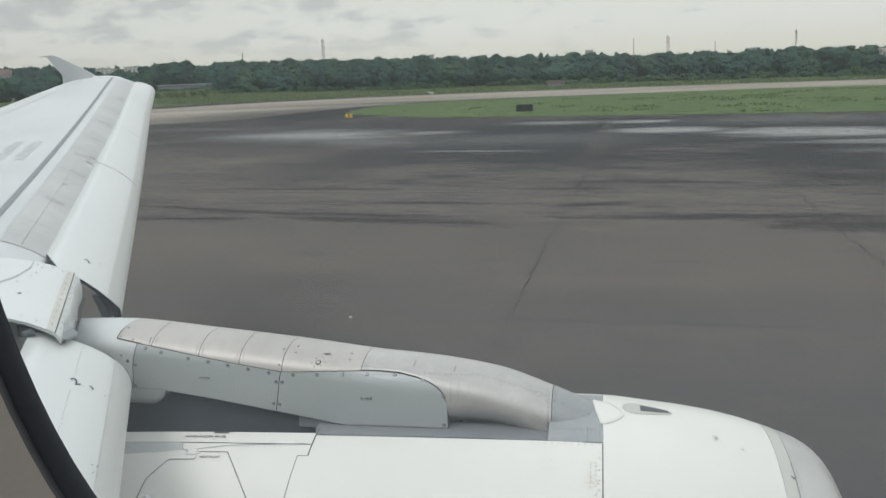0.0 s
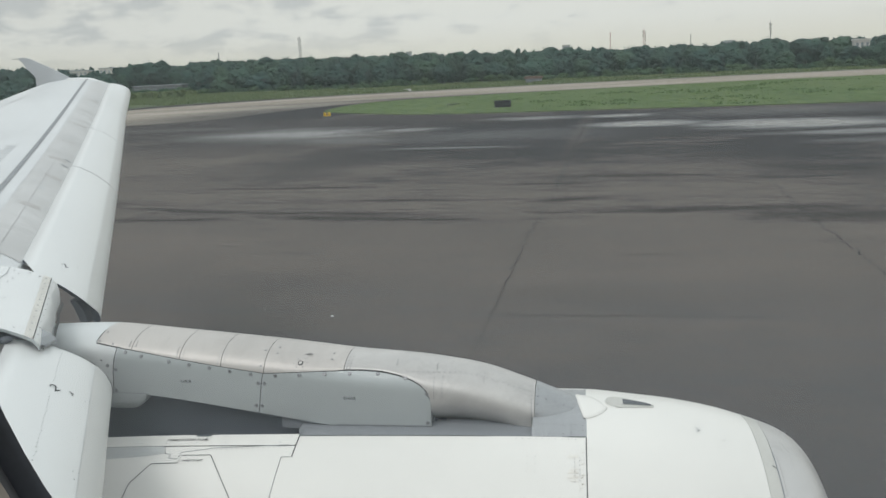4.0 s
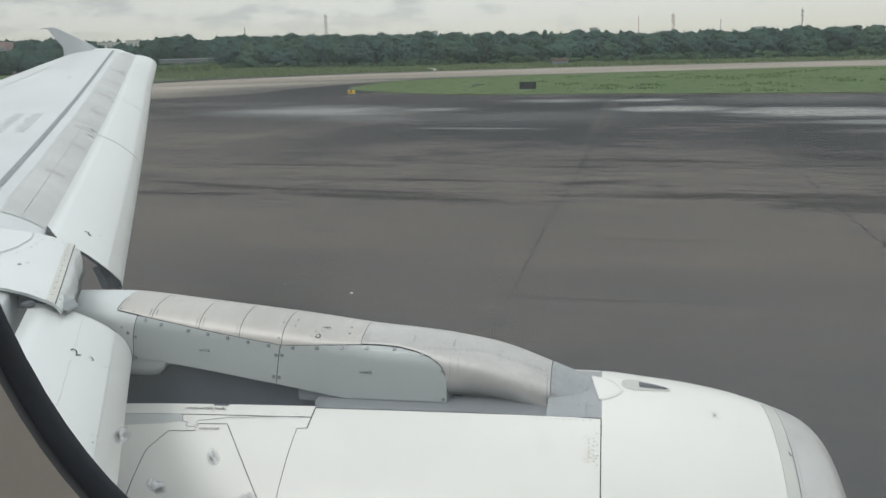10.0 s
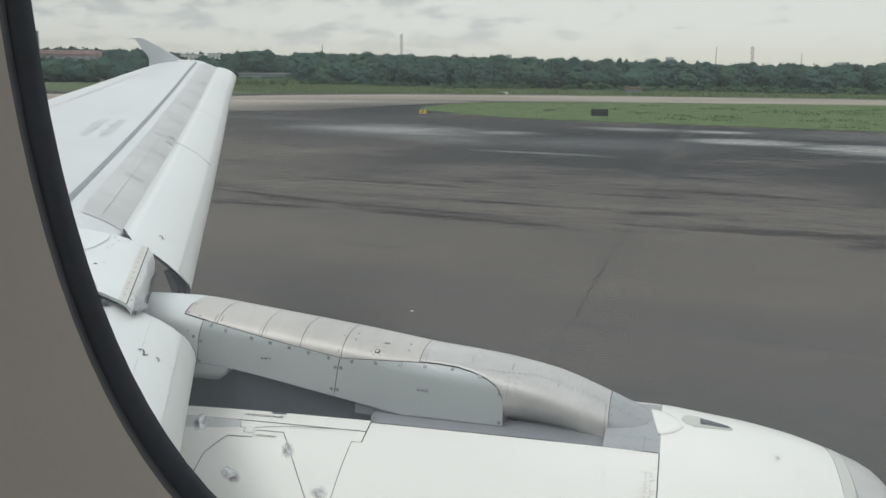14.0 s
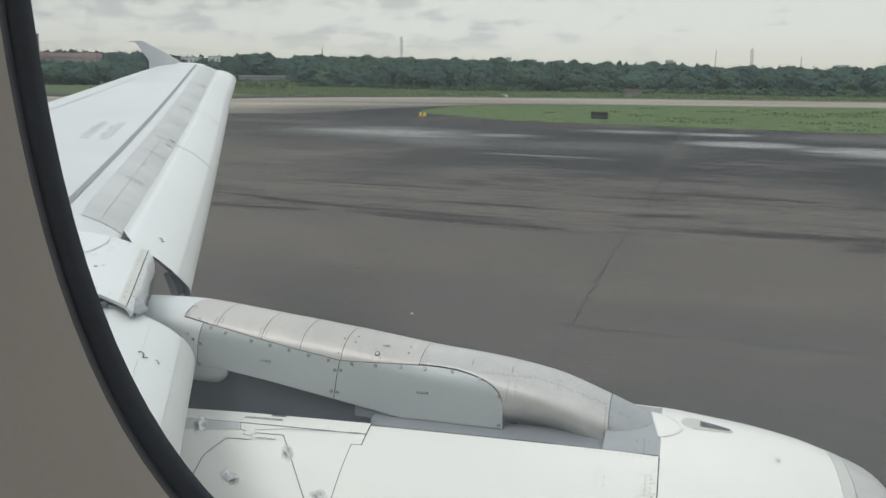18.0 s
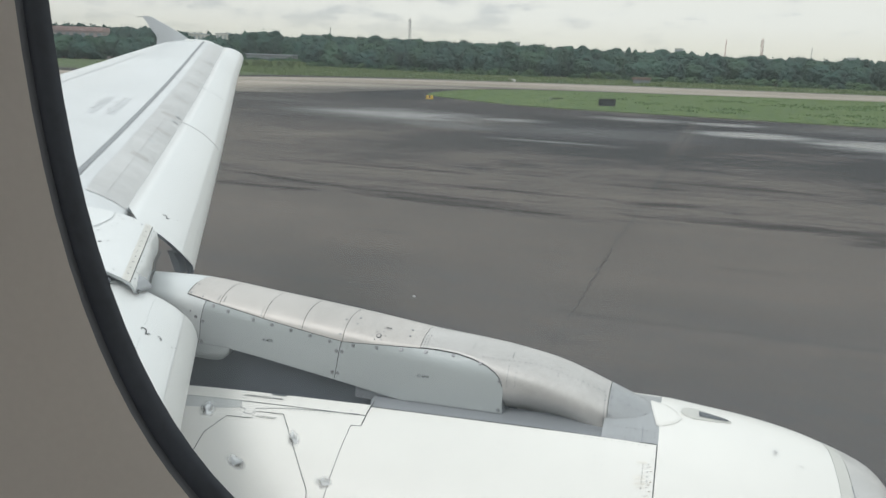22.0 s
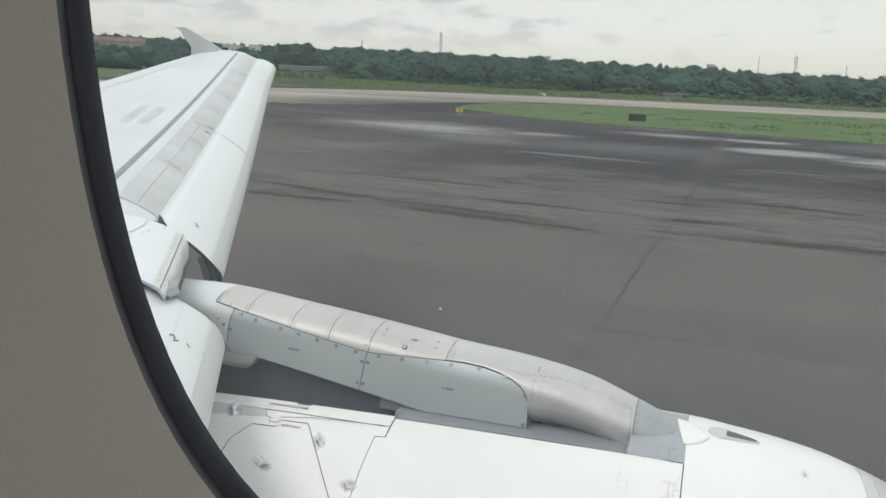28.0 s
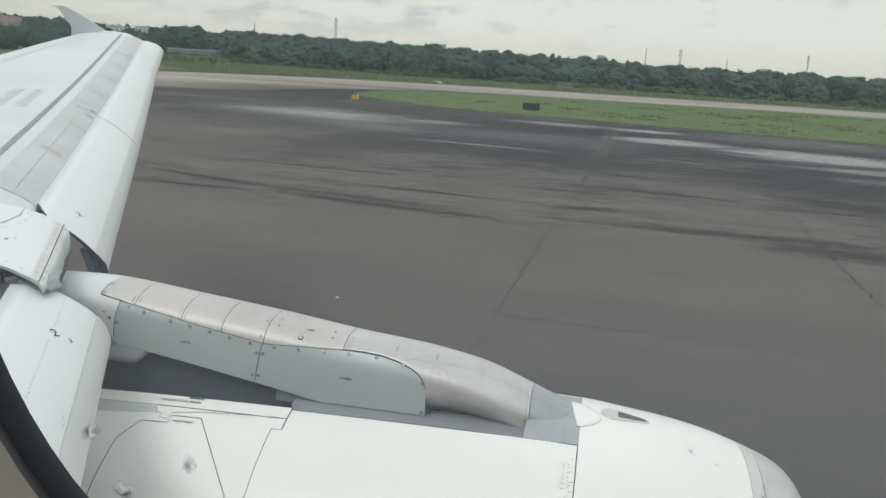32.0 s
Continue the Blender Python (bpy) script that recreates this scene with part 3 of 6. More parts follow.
def ribbon(points, width, z, jag, seed, gaps=0.0):
    """Verts and faces of a jagged flat band on the ground."""
    r = random.Random(seed)
    line = []
    for (ax, ay), (bx, by) in zip(points, points[1:]):
        n = max(3, int(math.hypot(bx - ax, by - ay) / 0.17))
        for i in range(n):
            s = r.gauss(0, jag)
            px, py = lerp(ax, bx, i / n), lerp(ay, by, i / n)
            k = math.hypot(bx - ax, by - ay)
            line.append((px - (by - ay) / k * s, py + (bx - ax) / k * s))
    line.append(points[-1])
    verts, faces = [], []
    for i, (x, y) in enumerate(line):
        a, b = line[max(i - 1, 0)], line[min(i + 1, len(line) - 1)]
        dx, dy = b[0] - a[0], b[1] - a[1]
        k = math.hypot(dx, dy) or 1
        nx, ny = -dy / k, dx / k
        s = 0.0
        w = width * r.uniform(0.45, 1.3)
        verts += [(x + nx * (s + w / 2), y + ny * (s + w / 2), z), (x + nx * (s - w / 2), y + ny * (s - w / 2), z)]
        if i and r.random() >= gaps:
            faces.append((2 * i - 2, 2 * i - 1, 2 * i + 1, 2 * i))
    return verts, faces


CRACK = mat("dark_crack_filling", (0.024, 0.023, 0.022), 0.9, vary=0.3, scale=0.6, fine=8)
JOINT = mat("faint_paving_joint", (0.062, 0.057, 0.053), 0.9, vary=0.3, scale=0.6, fine=8)
for name, pts, w, jag, m in (
        ("crack", [(-0.9, 34), (-1.10, 30.0), (-1.26, 27.2), (-1.40, 25.2), (-1.46, 23.6), (-1.50, 22.0), (-1.55, 20.4), (-1.60, 19.4)], 0.030, 0.036, CRACK),
        ("crack", [(-1.60, 19.4), (-1.67, 17.4), (-1.70, 16.6)], 0.018, 0.026, CRACK),
        ("crack", [(1.6, 96), (0.9, 78), (0.4, 66), (-0.40, 47.6), (-0.9, 34)], 0.10, 0.05, CRACK),
        ("crack", [(-1.70, 16.6), (-1.75, 15.2), (-1.82, 14.2)], 0.012, 0.022, JOINT),
        ("crack", [(7.6, 44.5), (7.3, 40.1), (6.9, 33.5), (6.6, 29.4), (6.40, 26.4)], 0.050, 0.05, CRACK),
        ("crack", [(6.40, 26.4), (6.34, 24.8), (6.30, 23.5), (6.24, 22.2), (6.20, 21.2), (6.20, 20.3), (6.10, 19.4), (6.0, 18.2)], 0.048, 0.045, CRACK),
        ("crack", [(-9.7, 22.3), (-9.8, 21.8), (-9.9, 21.3)], 0.016, 0.05, JOINT),
        ("crack", [(-10.4, 20.6), (-10.7, 19.2), (-11.2, 18.4)], 0.014, 0.06, JOINT),
        ("crack", [(-1.5, 17.0), (-0.2, 16.95), (0.9, 16.88), (2.0, 16.80)], 0.016, 0.045, CRACK),
        ("joint", [(-22, 24.2), (-12.8, 23.4), (-1.9, 22.4), (6.2, 21.7), (14, 21.0)], 0.030, 0.02, JOINT),
        ("joint", [(-18, 17.9), (-5.4, 17.4), (3.3, 16.75), (12, 16.2)], 0.012, 0.02, JOINT)):
    v, f = ribbon(pts, w, 0.004, jag, len(pts), 0.10 if name == "joint" else 0.3 if m is JOINT else 0.45 if len(pts) == 4 else 0.04)
    part_of(name, v, f, m, apron)

bm = bmesh.new()
bmesh.ops.create_icosphere(bm, subdivisions=1, radius=0.03, matrix=Matrix.Translation((0, 0, 0.02)) @ Matrix.Diagonal((1.2, 0.8, 0.6, 1)))
scrap = part("paper_scrap", bm, WHITE)
scrap.location = (-4.74, 16.96, 0)
tagged(scrap, "small white paper scrap lying on the asphalt", "litter", group="scraps on the apron")
for k, (x, y) in enumerate(((-6.3, 17.5), (4.1, 11.2))):
    c = copy_thing(scrap, pose(x, y, 0, 0, 0, 40 * k))
    c.scale = (0.5, 0.5, 0.5)


rk = random.Random(21)
verts, faces = [], []
for k in range(260):
    x, y, r = rk.uniform(-12, 12), 8.5 + 16 * rk.random() ** 1.3, rk.uniform(0.004, 0.010) * rk.choice((1, 1, 1.6))
    i = len(verts)
    verts += [(x + r * math.cos(a) * rk.uniform(0.6, 1.2), y + r * math.sin(a), 0.001) for a in (0.3, 1.8, 3.4, 4.9)] + [(x, y, r * 0.9)]
    faces += [(i + j, i + (j + 1) % 4, i + 4) for j in range(4)]
tagged(part_of("gravel_chips", verts, faces, PLASTER), "pale loose stone chips scattered on the asphalt", "gravel", kind="stuff")


# ---- wing ----
def rear(y):
    """Rear top edge of the slats: x and z."""
    d = y - 6.2
    return -3.26 - 0.508 * d, 3.55 + 0.0815 * d + 0.0023 * d * d - 0.030 * max(0.0, (y - 14) / 2.5) ** 2


def te(y):
    return -6.75 if y < 6.4 else -6.75 - 0.30 * (y - 6.4)


def chord(y):
    return rear(y)[0] - te(y)


def skin(y, d, lift=0.0):
    """The wing's upper skin, d metres behind the slat's rear edge."""
    x0, z0 = rear(y)
    c = chord(y)
    f = d / c
    return x0 - d, y, z0 - 0.012 + along([(5.1, 0.015), (6.3, 0.115)], y) * (1 - math.exp(-max(d, -0.3) / 0.20)) + 0.12 * c * f * (1 - f) - 0.02 * c * f * f + lift


def belly(y, d):
    x, yy, z = skin(y, d)
    c = chord(y)
    return x, yy, z - c * (0.010 + 0.15 * (1 - d / c) ** 0.8 * min(1.0, 0.45 + 3.0 * d / c))


def size(y):
    return along([(2, 1.12), (6.2, 1.04), (9.2, 0.98), (14.8, 0.84), (16.7, 0.93)], y)


# slat section: metres ahead of and below the rear edge
SLAT = [(0, 0), (0.09, -0.030), (0.18, -0.072), (0.26, -0.120), (0.32, -0.163), (0.37, -0.210), (0.405, -0.257), (0.425, -0.305), (0.43, -0.345), (0.42, -0.375),
        (0.40, -0.39), (0.385, -0.365), (0.37, -0.295), (0.33, -0.225), (0.25, -0.145), (0.12, -0.075), (0.0, -0.018)]


END_CUT = [(0, 0.16), (0.045, 0.06), (0.09, 0.0), (0.30, 0.0), (0.37, 0.02), (0.405, 0.05), (0.43, 0.13)]


def slat_ring(y, part_from=0, part_to=len(SLAT), dx=0.0, dz=0.0, out=0.0):
    k = size(y)
    # the inner end of the outboard slats is cut back at the rear corner and the nose
    lean = max(0.0, 1 - (y - 6.02) / 0.5) if y > 6.0 else 0.0
    out_ring = []
    for u, w in SLAT[part_from:part_to]:
        yy = y + 0.55 * u * max(0.0, (y - 4.9) / 0.2) if y < 6.0 else y + lean * along(END_CUT if len(out_ring) + part_from < 9 else [(0, 0.13)], u)
        s, t = rear(yy)
        out_ring.append((s + dx + u * k + out * 0.6, yy, t + dz + w * k + out + 0.26 * u * max(0.0, (y - 15) / 1.7) ** 1.5))
    return out_ring


wing = thing("aircraft_wing", "white airliner wing with drooped slats and a bare-metal strip", "wing", (-4, 6, 0))


def wing_part(name, v, f, m, label="", smooth=True):
    return under(part_of(name, v, f, m, None, label, smooth), wing)


YS = steps(1.95, 16.55, 44)
rings = []
for y in YS:
    c = chord(y)
    ds = [c * (i / 26) ** 1.6 for i in range(27)]
    rings.append([skin(y, d) for d in ds] + [belly(y, d) for d in reversed(ds)])
v, fcs = loft(rings, closed=True, caps=True)
wing_part("wing_skin", v, fcs, WING_WHITE)


def strip(name, ya, yb, da, db, m, lift, n=12, k=4, label=""):
    v, f = loft([[skin(y, lerp(da, db, j / k), lift) for j in range(k + 1)] for y in steps(ya, yb, n)])
    return wing_part(name, v, f, m, label)


# bare metal nose panels behind the slats, with a fine step at each joint
JOINTS = [6.12, 7.35, 8.45, 9.25, 10.3, 11.45, 12.6, 13.8, 15.0, 16.2]
rw = random.Random(11)
for i, (a, b) in enumerate(zip(JOINTS, JOINTS[1:])):
    for da, db in ((0.006, 0.150), (0.153, 0.285)) if b < 9.6 else ((0.006, 0.285),):
        strip("nose_panel", a + 0.004, b - 0.004, da, db, BARE, 0.004, 6)
    # a rubbed band at each joint and small worn spots
    y0, w, d0 = b + rw.uniform(-0.12, 0.0), rw.uniform(0.06, 0.14), rw.uniform(0.012, 0.06)
    strip("rubbed_band", y0, y0 + w, d0, d0 + rw.uniform(0.10, 0.20), SCUFF, 0.0052, 4)
    y0, d0 = rw.uniform(a + 0.1, b - 0.25), rw.choice((0.010, 0.12, 0.22))
    strip("worn_patch", y0, y0 + rw.uniform(0.05, 0.2), d0, d0 + rw.uniform(0.02, 0.05), WORN, 0.0052, 3, 2)
strip("bare_edge", 6.3, 16.2, 0.286, 0.292, FAINT, 0.005, 20, 1)
strip("walkway_line", 6.0, 16.45, 0.392, 0.438, GREY_LINE, 0.004, 30, 2, "dark grey painted line")
v, f = loft([[skin(y, chord(y) * q, 0.004) for q in (0.735, 0.745)] for y in steps(6.6, 16.3, 24)])
wing_part("aileron_seam", v, f, FAINT)
for da in (0.62, 0.82):
    for k in range(8):
        y0 = 8.55 + k * 0.135 - (da - 0.6) * 0.25
        strip("worn_stencil_bar", y0, y0 + 0.055, da, da + 0.10 + 0.02 * (k % 3), FAINT, 0.003, 2, 2)
strip("worn_stencil_bar", 12.9, 13.15, 0.55, 0.58, FAINT, 0.003, 2, 2)
strip("worn_stencil_bar", 12.5, 12.7, 0.75, 0.78, FAINT, 0.003, 2, 2)
for y, d in ((7.9, 0.10), (9.0, 0.02), (9.27, 0.02), (13.9, 0.04), (10.4, 0.12), (11.6, 0.20)):
    strip("scuff", y, y + 0.05, d, d + 0.06, GREY_LINE if d < 0.05 else FAINT, 0.007, 2, 2)

SLATS = [(2.2, 5.10, 0.10, -0.055), (6.02, 9.195, 0, 0), (9.201, 11.605, 0, 0), (11.611, 14.055, 0, 0), (14.061, 16.70, 0, 0)]
for a, b, dx, dz in SLATS:
    ys = steps(a, b, 24)
    nose = part_of("slat", *loft([slat_ring(y, 0, 17, dx, dz) for y in ys], closed=True), WHITE, None, "white drooped leading-edge slat", True)
    under(nose, wing)
    v, f = loft([slat_ring(y, 5, 11, dx, dz, 0.003) for y in ys])
    under(part_of("nose_strip", v, f, STRIP, None, "pale grey erosion strip", True), nose)
    for y in (a, b):
        ring = slat_ring(y, 0, 17, dx, dz)
        cx, cz = sum(p[0] for p in ring) / 17, sum(p[2] for p in ring) / 17
        inner = [(cx + (p[0] - cx) * 0.86, p[1] + (0.02 if y == a else -0.02), cz + (p[2] - cz) * 0.86) for p in ring]
        v, f = loft([ring, inner], closed=True)
        f.append(tuple(range(17, 34)))
        # flat inset cap; the hollow's shade is in its dark colour
        under(part_of("end_rib", v, f, HOLLOW_SHADE, None, "slat end cap toned dark as a shaded hollow", False), nose)
for y, m, n in ((9.198, SEAM, 7), (11.608, RIVET, 6), (14.058, FAINT, 6)):
    lines = [[(x, y + o, z + 0.004) for x, _, z in slat_ring(y, 0, n)] for o in (-0.003, 0.003)]
    wing_part("slat_joint", *loft(lines), m)
# dark ribbon drawn in for the shadow gap at the inboard slat's end
edge = [Vector(p) for p in slat_ring(5.10, 0, 10, 0.10, -0.055)]
v, f = loft([[tuple(p + Vector((0.001, -0.002, 0.002))), tuple(p + Vector((0, 0.010, -0.004)))] for p in edge])
wing_part("slat_end_shadow", v, f, SEAM, "dark ribbon for the shadow gap along the slat's end")
# curved slat track in the gap at the outboard slat's inner end
ARM = [(-2.933, 3.314), (-2.910, 3.260), (-2.884, 3.184), (-2.838, 3.180), (-2.853, 3.249), (-2.891, 3.306)]
v, f = loft([[(x, y, z) for x, z in ARM] for y in (6.10, 6.15)], closed=True, caps=True)
under(part_of("slat_track", v, f, CAVITY, None, "dark curved slat track"), wing)

# fixed nose over the pylon, between the slats
FIX = [(0.62, 0), (0.50, 0.0), (0.40, 0.0), (0.28, 0.002), (0.14, -0.004), (0.0, -0.02), (-0.10, -0.040), (-0.192, -0.070), (-0.238, -0.090), (-0.262, -0.118), (-0.270, -0.165), (-0.266, -0.215), (-0.240, -0.260)]


def fix_point(y, i, lift=0.0):
    d, w = FIX[i]
    if i > 9:
        # the nose is cut away over the inboard slat's end
        f = max(0.0, min(1.0, (y - 5.10) / 0.30))
        d, w = lerp(FIX[9][0], d, f), lerp(FIX[9][1] - 0.004 * (i - 9), w, f)
    x0, z0 = rear(y)
    base = skin(y, max(d, 0.28))[2] if d >= 0.28 else skin(y, 0.28)[2]
    dent = 0.007 * math.sin(23 * y) * math.sin(9 * y + 1) if i > 8 else 0.0
    return x0 - d + dent, y, base + w + 0.012 + lift


ys = steps(5.06, 5.81, 24)
wing_part("pylon_nose_fairing", *loft([[fix_point(y, i) for i in range(len(FIX))] for y in ys]), WHITE, "white fixed leading-edge fairing over the pylon")
for y, o in ((5.06, 1), (5.81, -1)):
    ring = [fix_point(y, i) for i in range(len(FIX))]
    lip = [(x - 0.012, y + 0.004 * o, z - 0.014) for x, _, z in ring]
    wing_part("fairing_lip", *loft([ring, lip]), PYLON_GREY, smooth=False)
    deep = [(x - 0.02, y + 0.16 * o, z - 0.02) for x, _, z in ring]
    # inner side face, its shade put into the dark tone
    wing_part("fairing_side", deep + [(deep[-1][0] - 0.5, y + 0.16 * o, deep[-1][2] - 0.02), (deep[0][0], y + 0.16 * o, deep[0][2] - 0.3)], [tuple(range(len(deep) + 2))], HOLLOW_SHADE, smooth=False)
    # the gap's shade is painted with the darker pylon grey
    wing_part("fairing_shadow_gap", *loft([lip, deep]), PYLON_SHADE, smooth=False)
# narrow dark line along the edge where fairing and pylon meet
gap = [Vector(fix_point(y, 11, 0.0)) + Vector((0.006, 0, -0.004)) for y in ys]
v, f = loft([[tuple(p), (p.x + 0.012, p.y, p.z - 0.010)] for p in gap])
wing_part("fairing_gap_edge", v, f, SEAM, "dark line along the gap between fairing and pylon")
seam_d = [fix_point(y, 8, 0.003) for y in ys]
v, f = loft([[p, (p[0] - 0.008, p[1], p[2] + 0.002)] for p in seam_d])
wing_part("fairing_seam", v, f, SEAM)
v, f = loft([[fix_point(y, 8, 0.002), fix_point(y, 7, 0.002)] for y in ys])
wing_part("sealant_strip", v, f, SEALANT, "cream sealant strip with fasteners")
def fix_between(y, i, lift):
    k = min(int(i), len(FIX) - 2)
    return Vector(fix_point(y, k, lift)).lerp(Vector(fix_point(y, k + 1, lift)), i - k)


SEAM_RUN = [(5.80, 5.0), (5.70, 5.0), (5.56, 4.6), (5.46, 4.1), (5.30, 3.3), (5.08, 3.0)]
seam = []
for (ya, ia), (yb, ib) in zip(SEAM_RUN, SEAM_RUN[1:]):
    seam += [fix_between(lerp(ya, yb, k / 4), lerp(ia, ib, k / 4), 0.004) for k in range(4)]
seam.append(fix_between(*SEAM_RUN[-1], 0.004))
v, f = loft([[tuple(p), (p[0] - 0.006, p[1] + 0.005, p[2] + 0.001)] for p in seam])
wing_part("fairing_seam", v, f, GREY_LINE)


def disc(r, h=0.004, sides=10):
    bm = bmesh.new()
    bmesh.ops.create_cone(bm, cap_ends=True, segments=sides, radius1=r, radius2=r * 0.8, depth=h)
    me = bpy.data.meshes.new("fastener")
    bm.to_mesh(me)
    bm.free()
    me.materials.append(SCREW)
    return me


SCREW_BIG, SCREW_MID, SCREW_TINY = disc(0.0105), disc(0.0060), disc(0.0030)
SCREW_TINY.materials[0] = RIVET
SCREW_FLAT = disc(0.0045, 0.002)


def fasten(mesh, place, normal, parent, name="screw"):
    ob = new(name, mesh)
    q = Vector(normal).to_track_quat("Z", "Y").to_matrix().to_4x4()
    ob.matrix_basis = Matrix.Translation(place) @ q
    return under(ob, parent)


for y in steps(5.14, 5.77, 9):
    for i, o in ((7, 0.4), (8, 0.4)):
        a, b = Vector(fix_point(y, i, 0.003)), Vector(fix_point(y, i + 1, 0.003))
        fasten(SCREW_FLAT if i == 7 else SCREW_TINY, a.lerp(b, o), (0.5, 0, 0.85), wing)
for y, i in ((5.77, 5.3), (5.74, 5.6), (5.66, 5.4), (5.60, 5.2), (5.50, 4.7), (5.78, 6.2), (5.77, 6.8), (5.40, 5.4), (5.12, 5.6), (5.11, 6.4)):
    fasten(SCREW_FLAT, fix_between(y, i, 0.002), (0.2, 0, 1), wing)
fasten(SCREW_BIG, fix_between(5.36, 5.0, 0.001), (0.1, 0, 1), wing)

# wing tip and fence
v, f = loft([[(x, 16.55 + o, z - h) for (x, _, z) in [skin(16.55, d) for d in steps(-0.0, chord(16.55), 12)]] for o, h in ((0, 0), (0.10, 0.012), (0.17, 0.05), (0.19, 0.10), (0.16, 0.15))])
wing_part("tip_cap", v, f, WHITE)
rings = []
for d in steps(-0.04, chord(16.5) * 0.62, 18):
    x, y, z = skin(16.5, max(d, 0.0))
    k = min(1.0, (d + 0.05) / 0.35)
    rings.append([(x - min(d, 0.0), 16.50 + 0.06 * math.cos(q), z - 0.04 * (1 - k) + 0.024 * k * math.sin(q)) for q in steps(-0.5, math.pi + 0.5, 10)])
wing_part("tip_ridge", *loft(rings), WHITE, "smooth white ridge along the wing tip")
FENCE = [(-9.365, 4.731), (-9.62, 4.865), (-9.884, 4.998), (-10.09, 5.090), (-10.22, 5.150), (-10.29, 5.178), (-10.40, 5.186), (-10.468, 5.176), (-10.45, 5.150), (-10.398, 5.099), (-10.299, 4.978), (-10.198, 4.878), (-10.145, 4.820), (-10.129, 4.780), (-10.13, 4.670), (-10.12, 4.600), (-9.8, 4.620)]


def fence(pts, thick, lean):
    verts, faces = [], []
    n = len(pts)
    for s in (-1, 1):
        verts += [(x, 16.80 + lean * (z - 4.7) + s * thick * (0.35 if i < 10 else 0.5), z) for i, (x, z) in enumerate(pts)]
    faces.append(tuple(range(n)))
    faces.append(tuple(range(2 * n - 1, n - 1, -1)))
    for i in range(n):
        j = (i + 1) % n
        faces.append((i, n + i, n + j, j))
    return verts, faces


v, f = fence(FENCE, 0.05, 0.10)
wing_part("tip_fence", v, f, FENCE_WHITE, "white upper wing-tip fence", smooth=False)
bm = bmesh.new()
tube(bm, (-10.45, 16.85, 5.172), (-10.62, 16.85, 5.166), 0.010, 0.004, 6)
under(part("static_wick", bm, GREY_LINE, None, "thin dark static wick"), wing)
v, f = fence([(x + 0.2, 9.25 - z) for x, z in FENCE], 0.05, -0.10)
wing_part("tip_fence", v, f, FENCE_WHITE, "white lower wing-tip fence", smooth=False)


# ---- engine ----
AY, AZ = 5.67, 1.78
PROFILE = [(-3.3, 0.90), (-3.0, 0.965), (-2.4, 1.035), (-1.4, 1.078), (-0.6, 1.096), (0.02, 1.100), (0.26, 1.078), (0.41, 1.062), (0.55, 1.040), (0.69, 1.010), (0.82, 0.970), (0.955, 0.921),
           (1.030, 0.872), (1.076, 0.812), (1.108, 0.735), (1.130, 0.655), (1.138, 0.60)]
engine = thing("jet_engine", "white engine nacelle with a bare-metal inlet lip hung under the pylon", "engine", (0, AY, AZ))


def on_cowl(x, angle, out=0.0):
    """A point of the cowl: x, and degrees from the top towards the wing tip."""
    a = radians(angle)
    r = table(PROFILE, x) + out
    return x, AY + r * math.sin(a), AZ + r * math.cos(a)


def engine_part(name, v, f, m, label="", smooth=True):
    return under(part_of(name, v, f, m, None, label, smooth), engine)


def cowl(name, xs, a, b, m, label="", n=60, out=0.0):
    v, f = loft([[on_cowl(x, lerp(a, b, j / n), out) for j in range(n + 1)] for x in xs])
    return engine_part(name, v, f, m, label)


cowl("reverser_cowl", steps(-1.343, 0.016, 10), -15.6, -22.9, NACELLE_WHITE, n=6)
cowl("reverser_cowl", steps(-1.395, 0.016, 10), -22.9, -180, NACELLE_WHITE)
cowl("reverser_cowl", steps(-3.3, 0.016, 20), 15.6, 180, NACELLE_WHITE)
cowl("reverser_sleeve", steps(-3.3, -1.349, 14), -19.2, -22.9, NACELLE_WHITE, n=6)
cowl("reverser_sleeve", steps(-3.3, -1.3985, 14), -22.9, -180, NACELLE_WHITE)
cowl("hinge_access_panel", steps(-3.3, -1.349, 14), -14.8, -18.95, NACELLE_WHITE, "white hinge access panel", n=4, out=0.001)
cowl("cowl_joint_base", steps(-3.28, 0.70, 24), -15.2, -180, SEAM, n=60, out=-0.008)
cowl("fan_cowl", steps(0.021, 0.796, 14), -180, 180, NACELLE_WHITE, n=120)
cowl("erosion_band", steps(0.7965, 0.855, 3), -180, 180, LIP_BAND, "worn grey band behind the inlet lip", n=120, out=0.0015)
v, f = loft([[on_cowl(x, 3 * j) for j in range(121)] for x in (0.8575, 0.88, 0.91, 0.955, 0.995, 1.030, 1.055, 1.076, 1.093, 1.108, 1.120, 1.130, 1.138)] +
            [[(x, AY + r * math.sin(radians(3 * j)), AZ + r * math.cos(radians(3 * j))) for j in range(121)] for x, r in ((1.133, 0.57), (1.10, 0.555), (0.97, 0.555), (0.8, 0.58), (0.4, 0.66))])
engine_part("inlet_lip", v, f, LIP, "bare aluminium inlet lip")
v, f = loft([[(x, AY + r * math.sin(radians(5 * j)), AZ + r * math.cos(radians(5 * j))) for j in range(73)] for x, r in ((0.40, 0.66), (0.395, 0.20), (0.55, 0.12), (0.68, 0.0))])
engine_part("fan", v, f, CAVITY, "dark fan face")
v, f = loft([[(x, AY + r * math.sin(radians(5 * j)), AZ + r * math.cos(radians(5 * j))) for j in range(73)] for x, r in ((-3.29, 0.86), (-3.0, 0.6), (-3.9, 0.46), (-4.3, 0.36), (-4.25, 0.30), (-4.7, 0.02))])
engine_part("exhaust_nozzle", v, f, BARE, "bare metal exhaust nozzle")


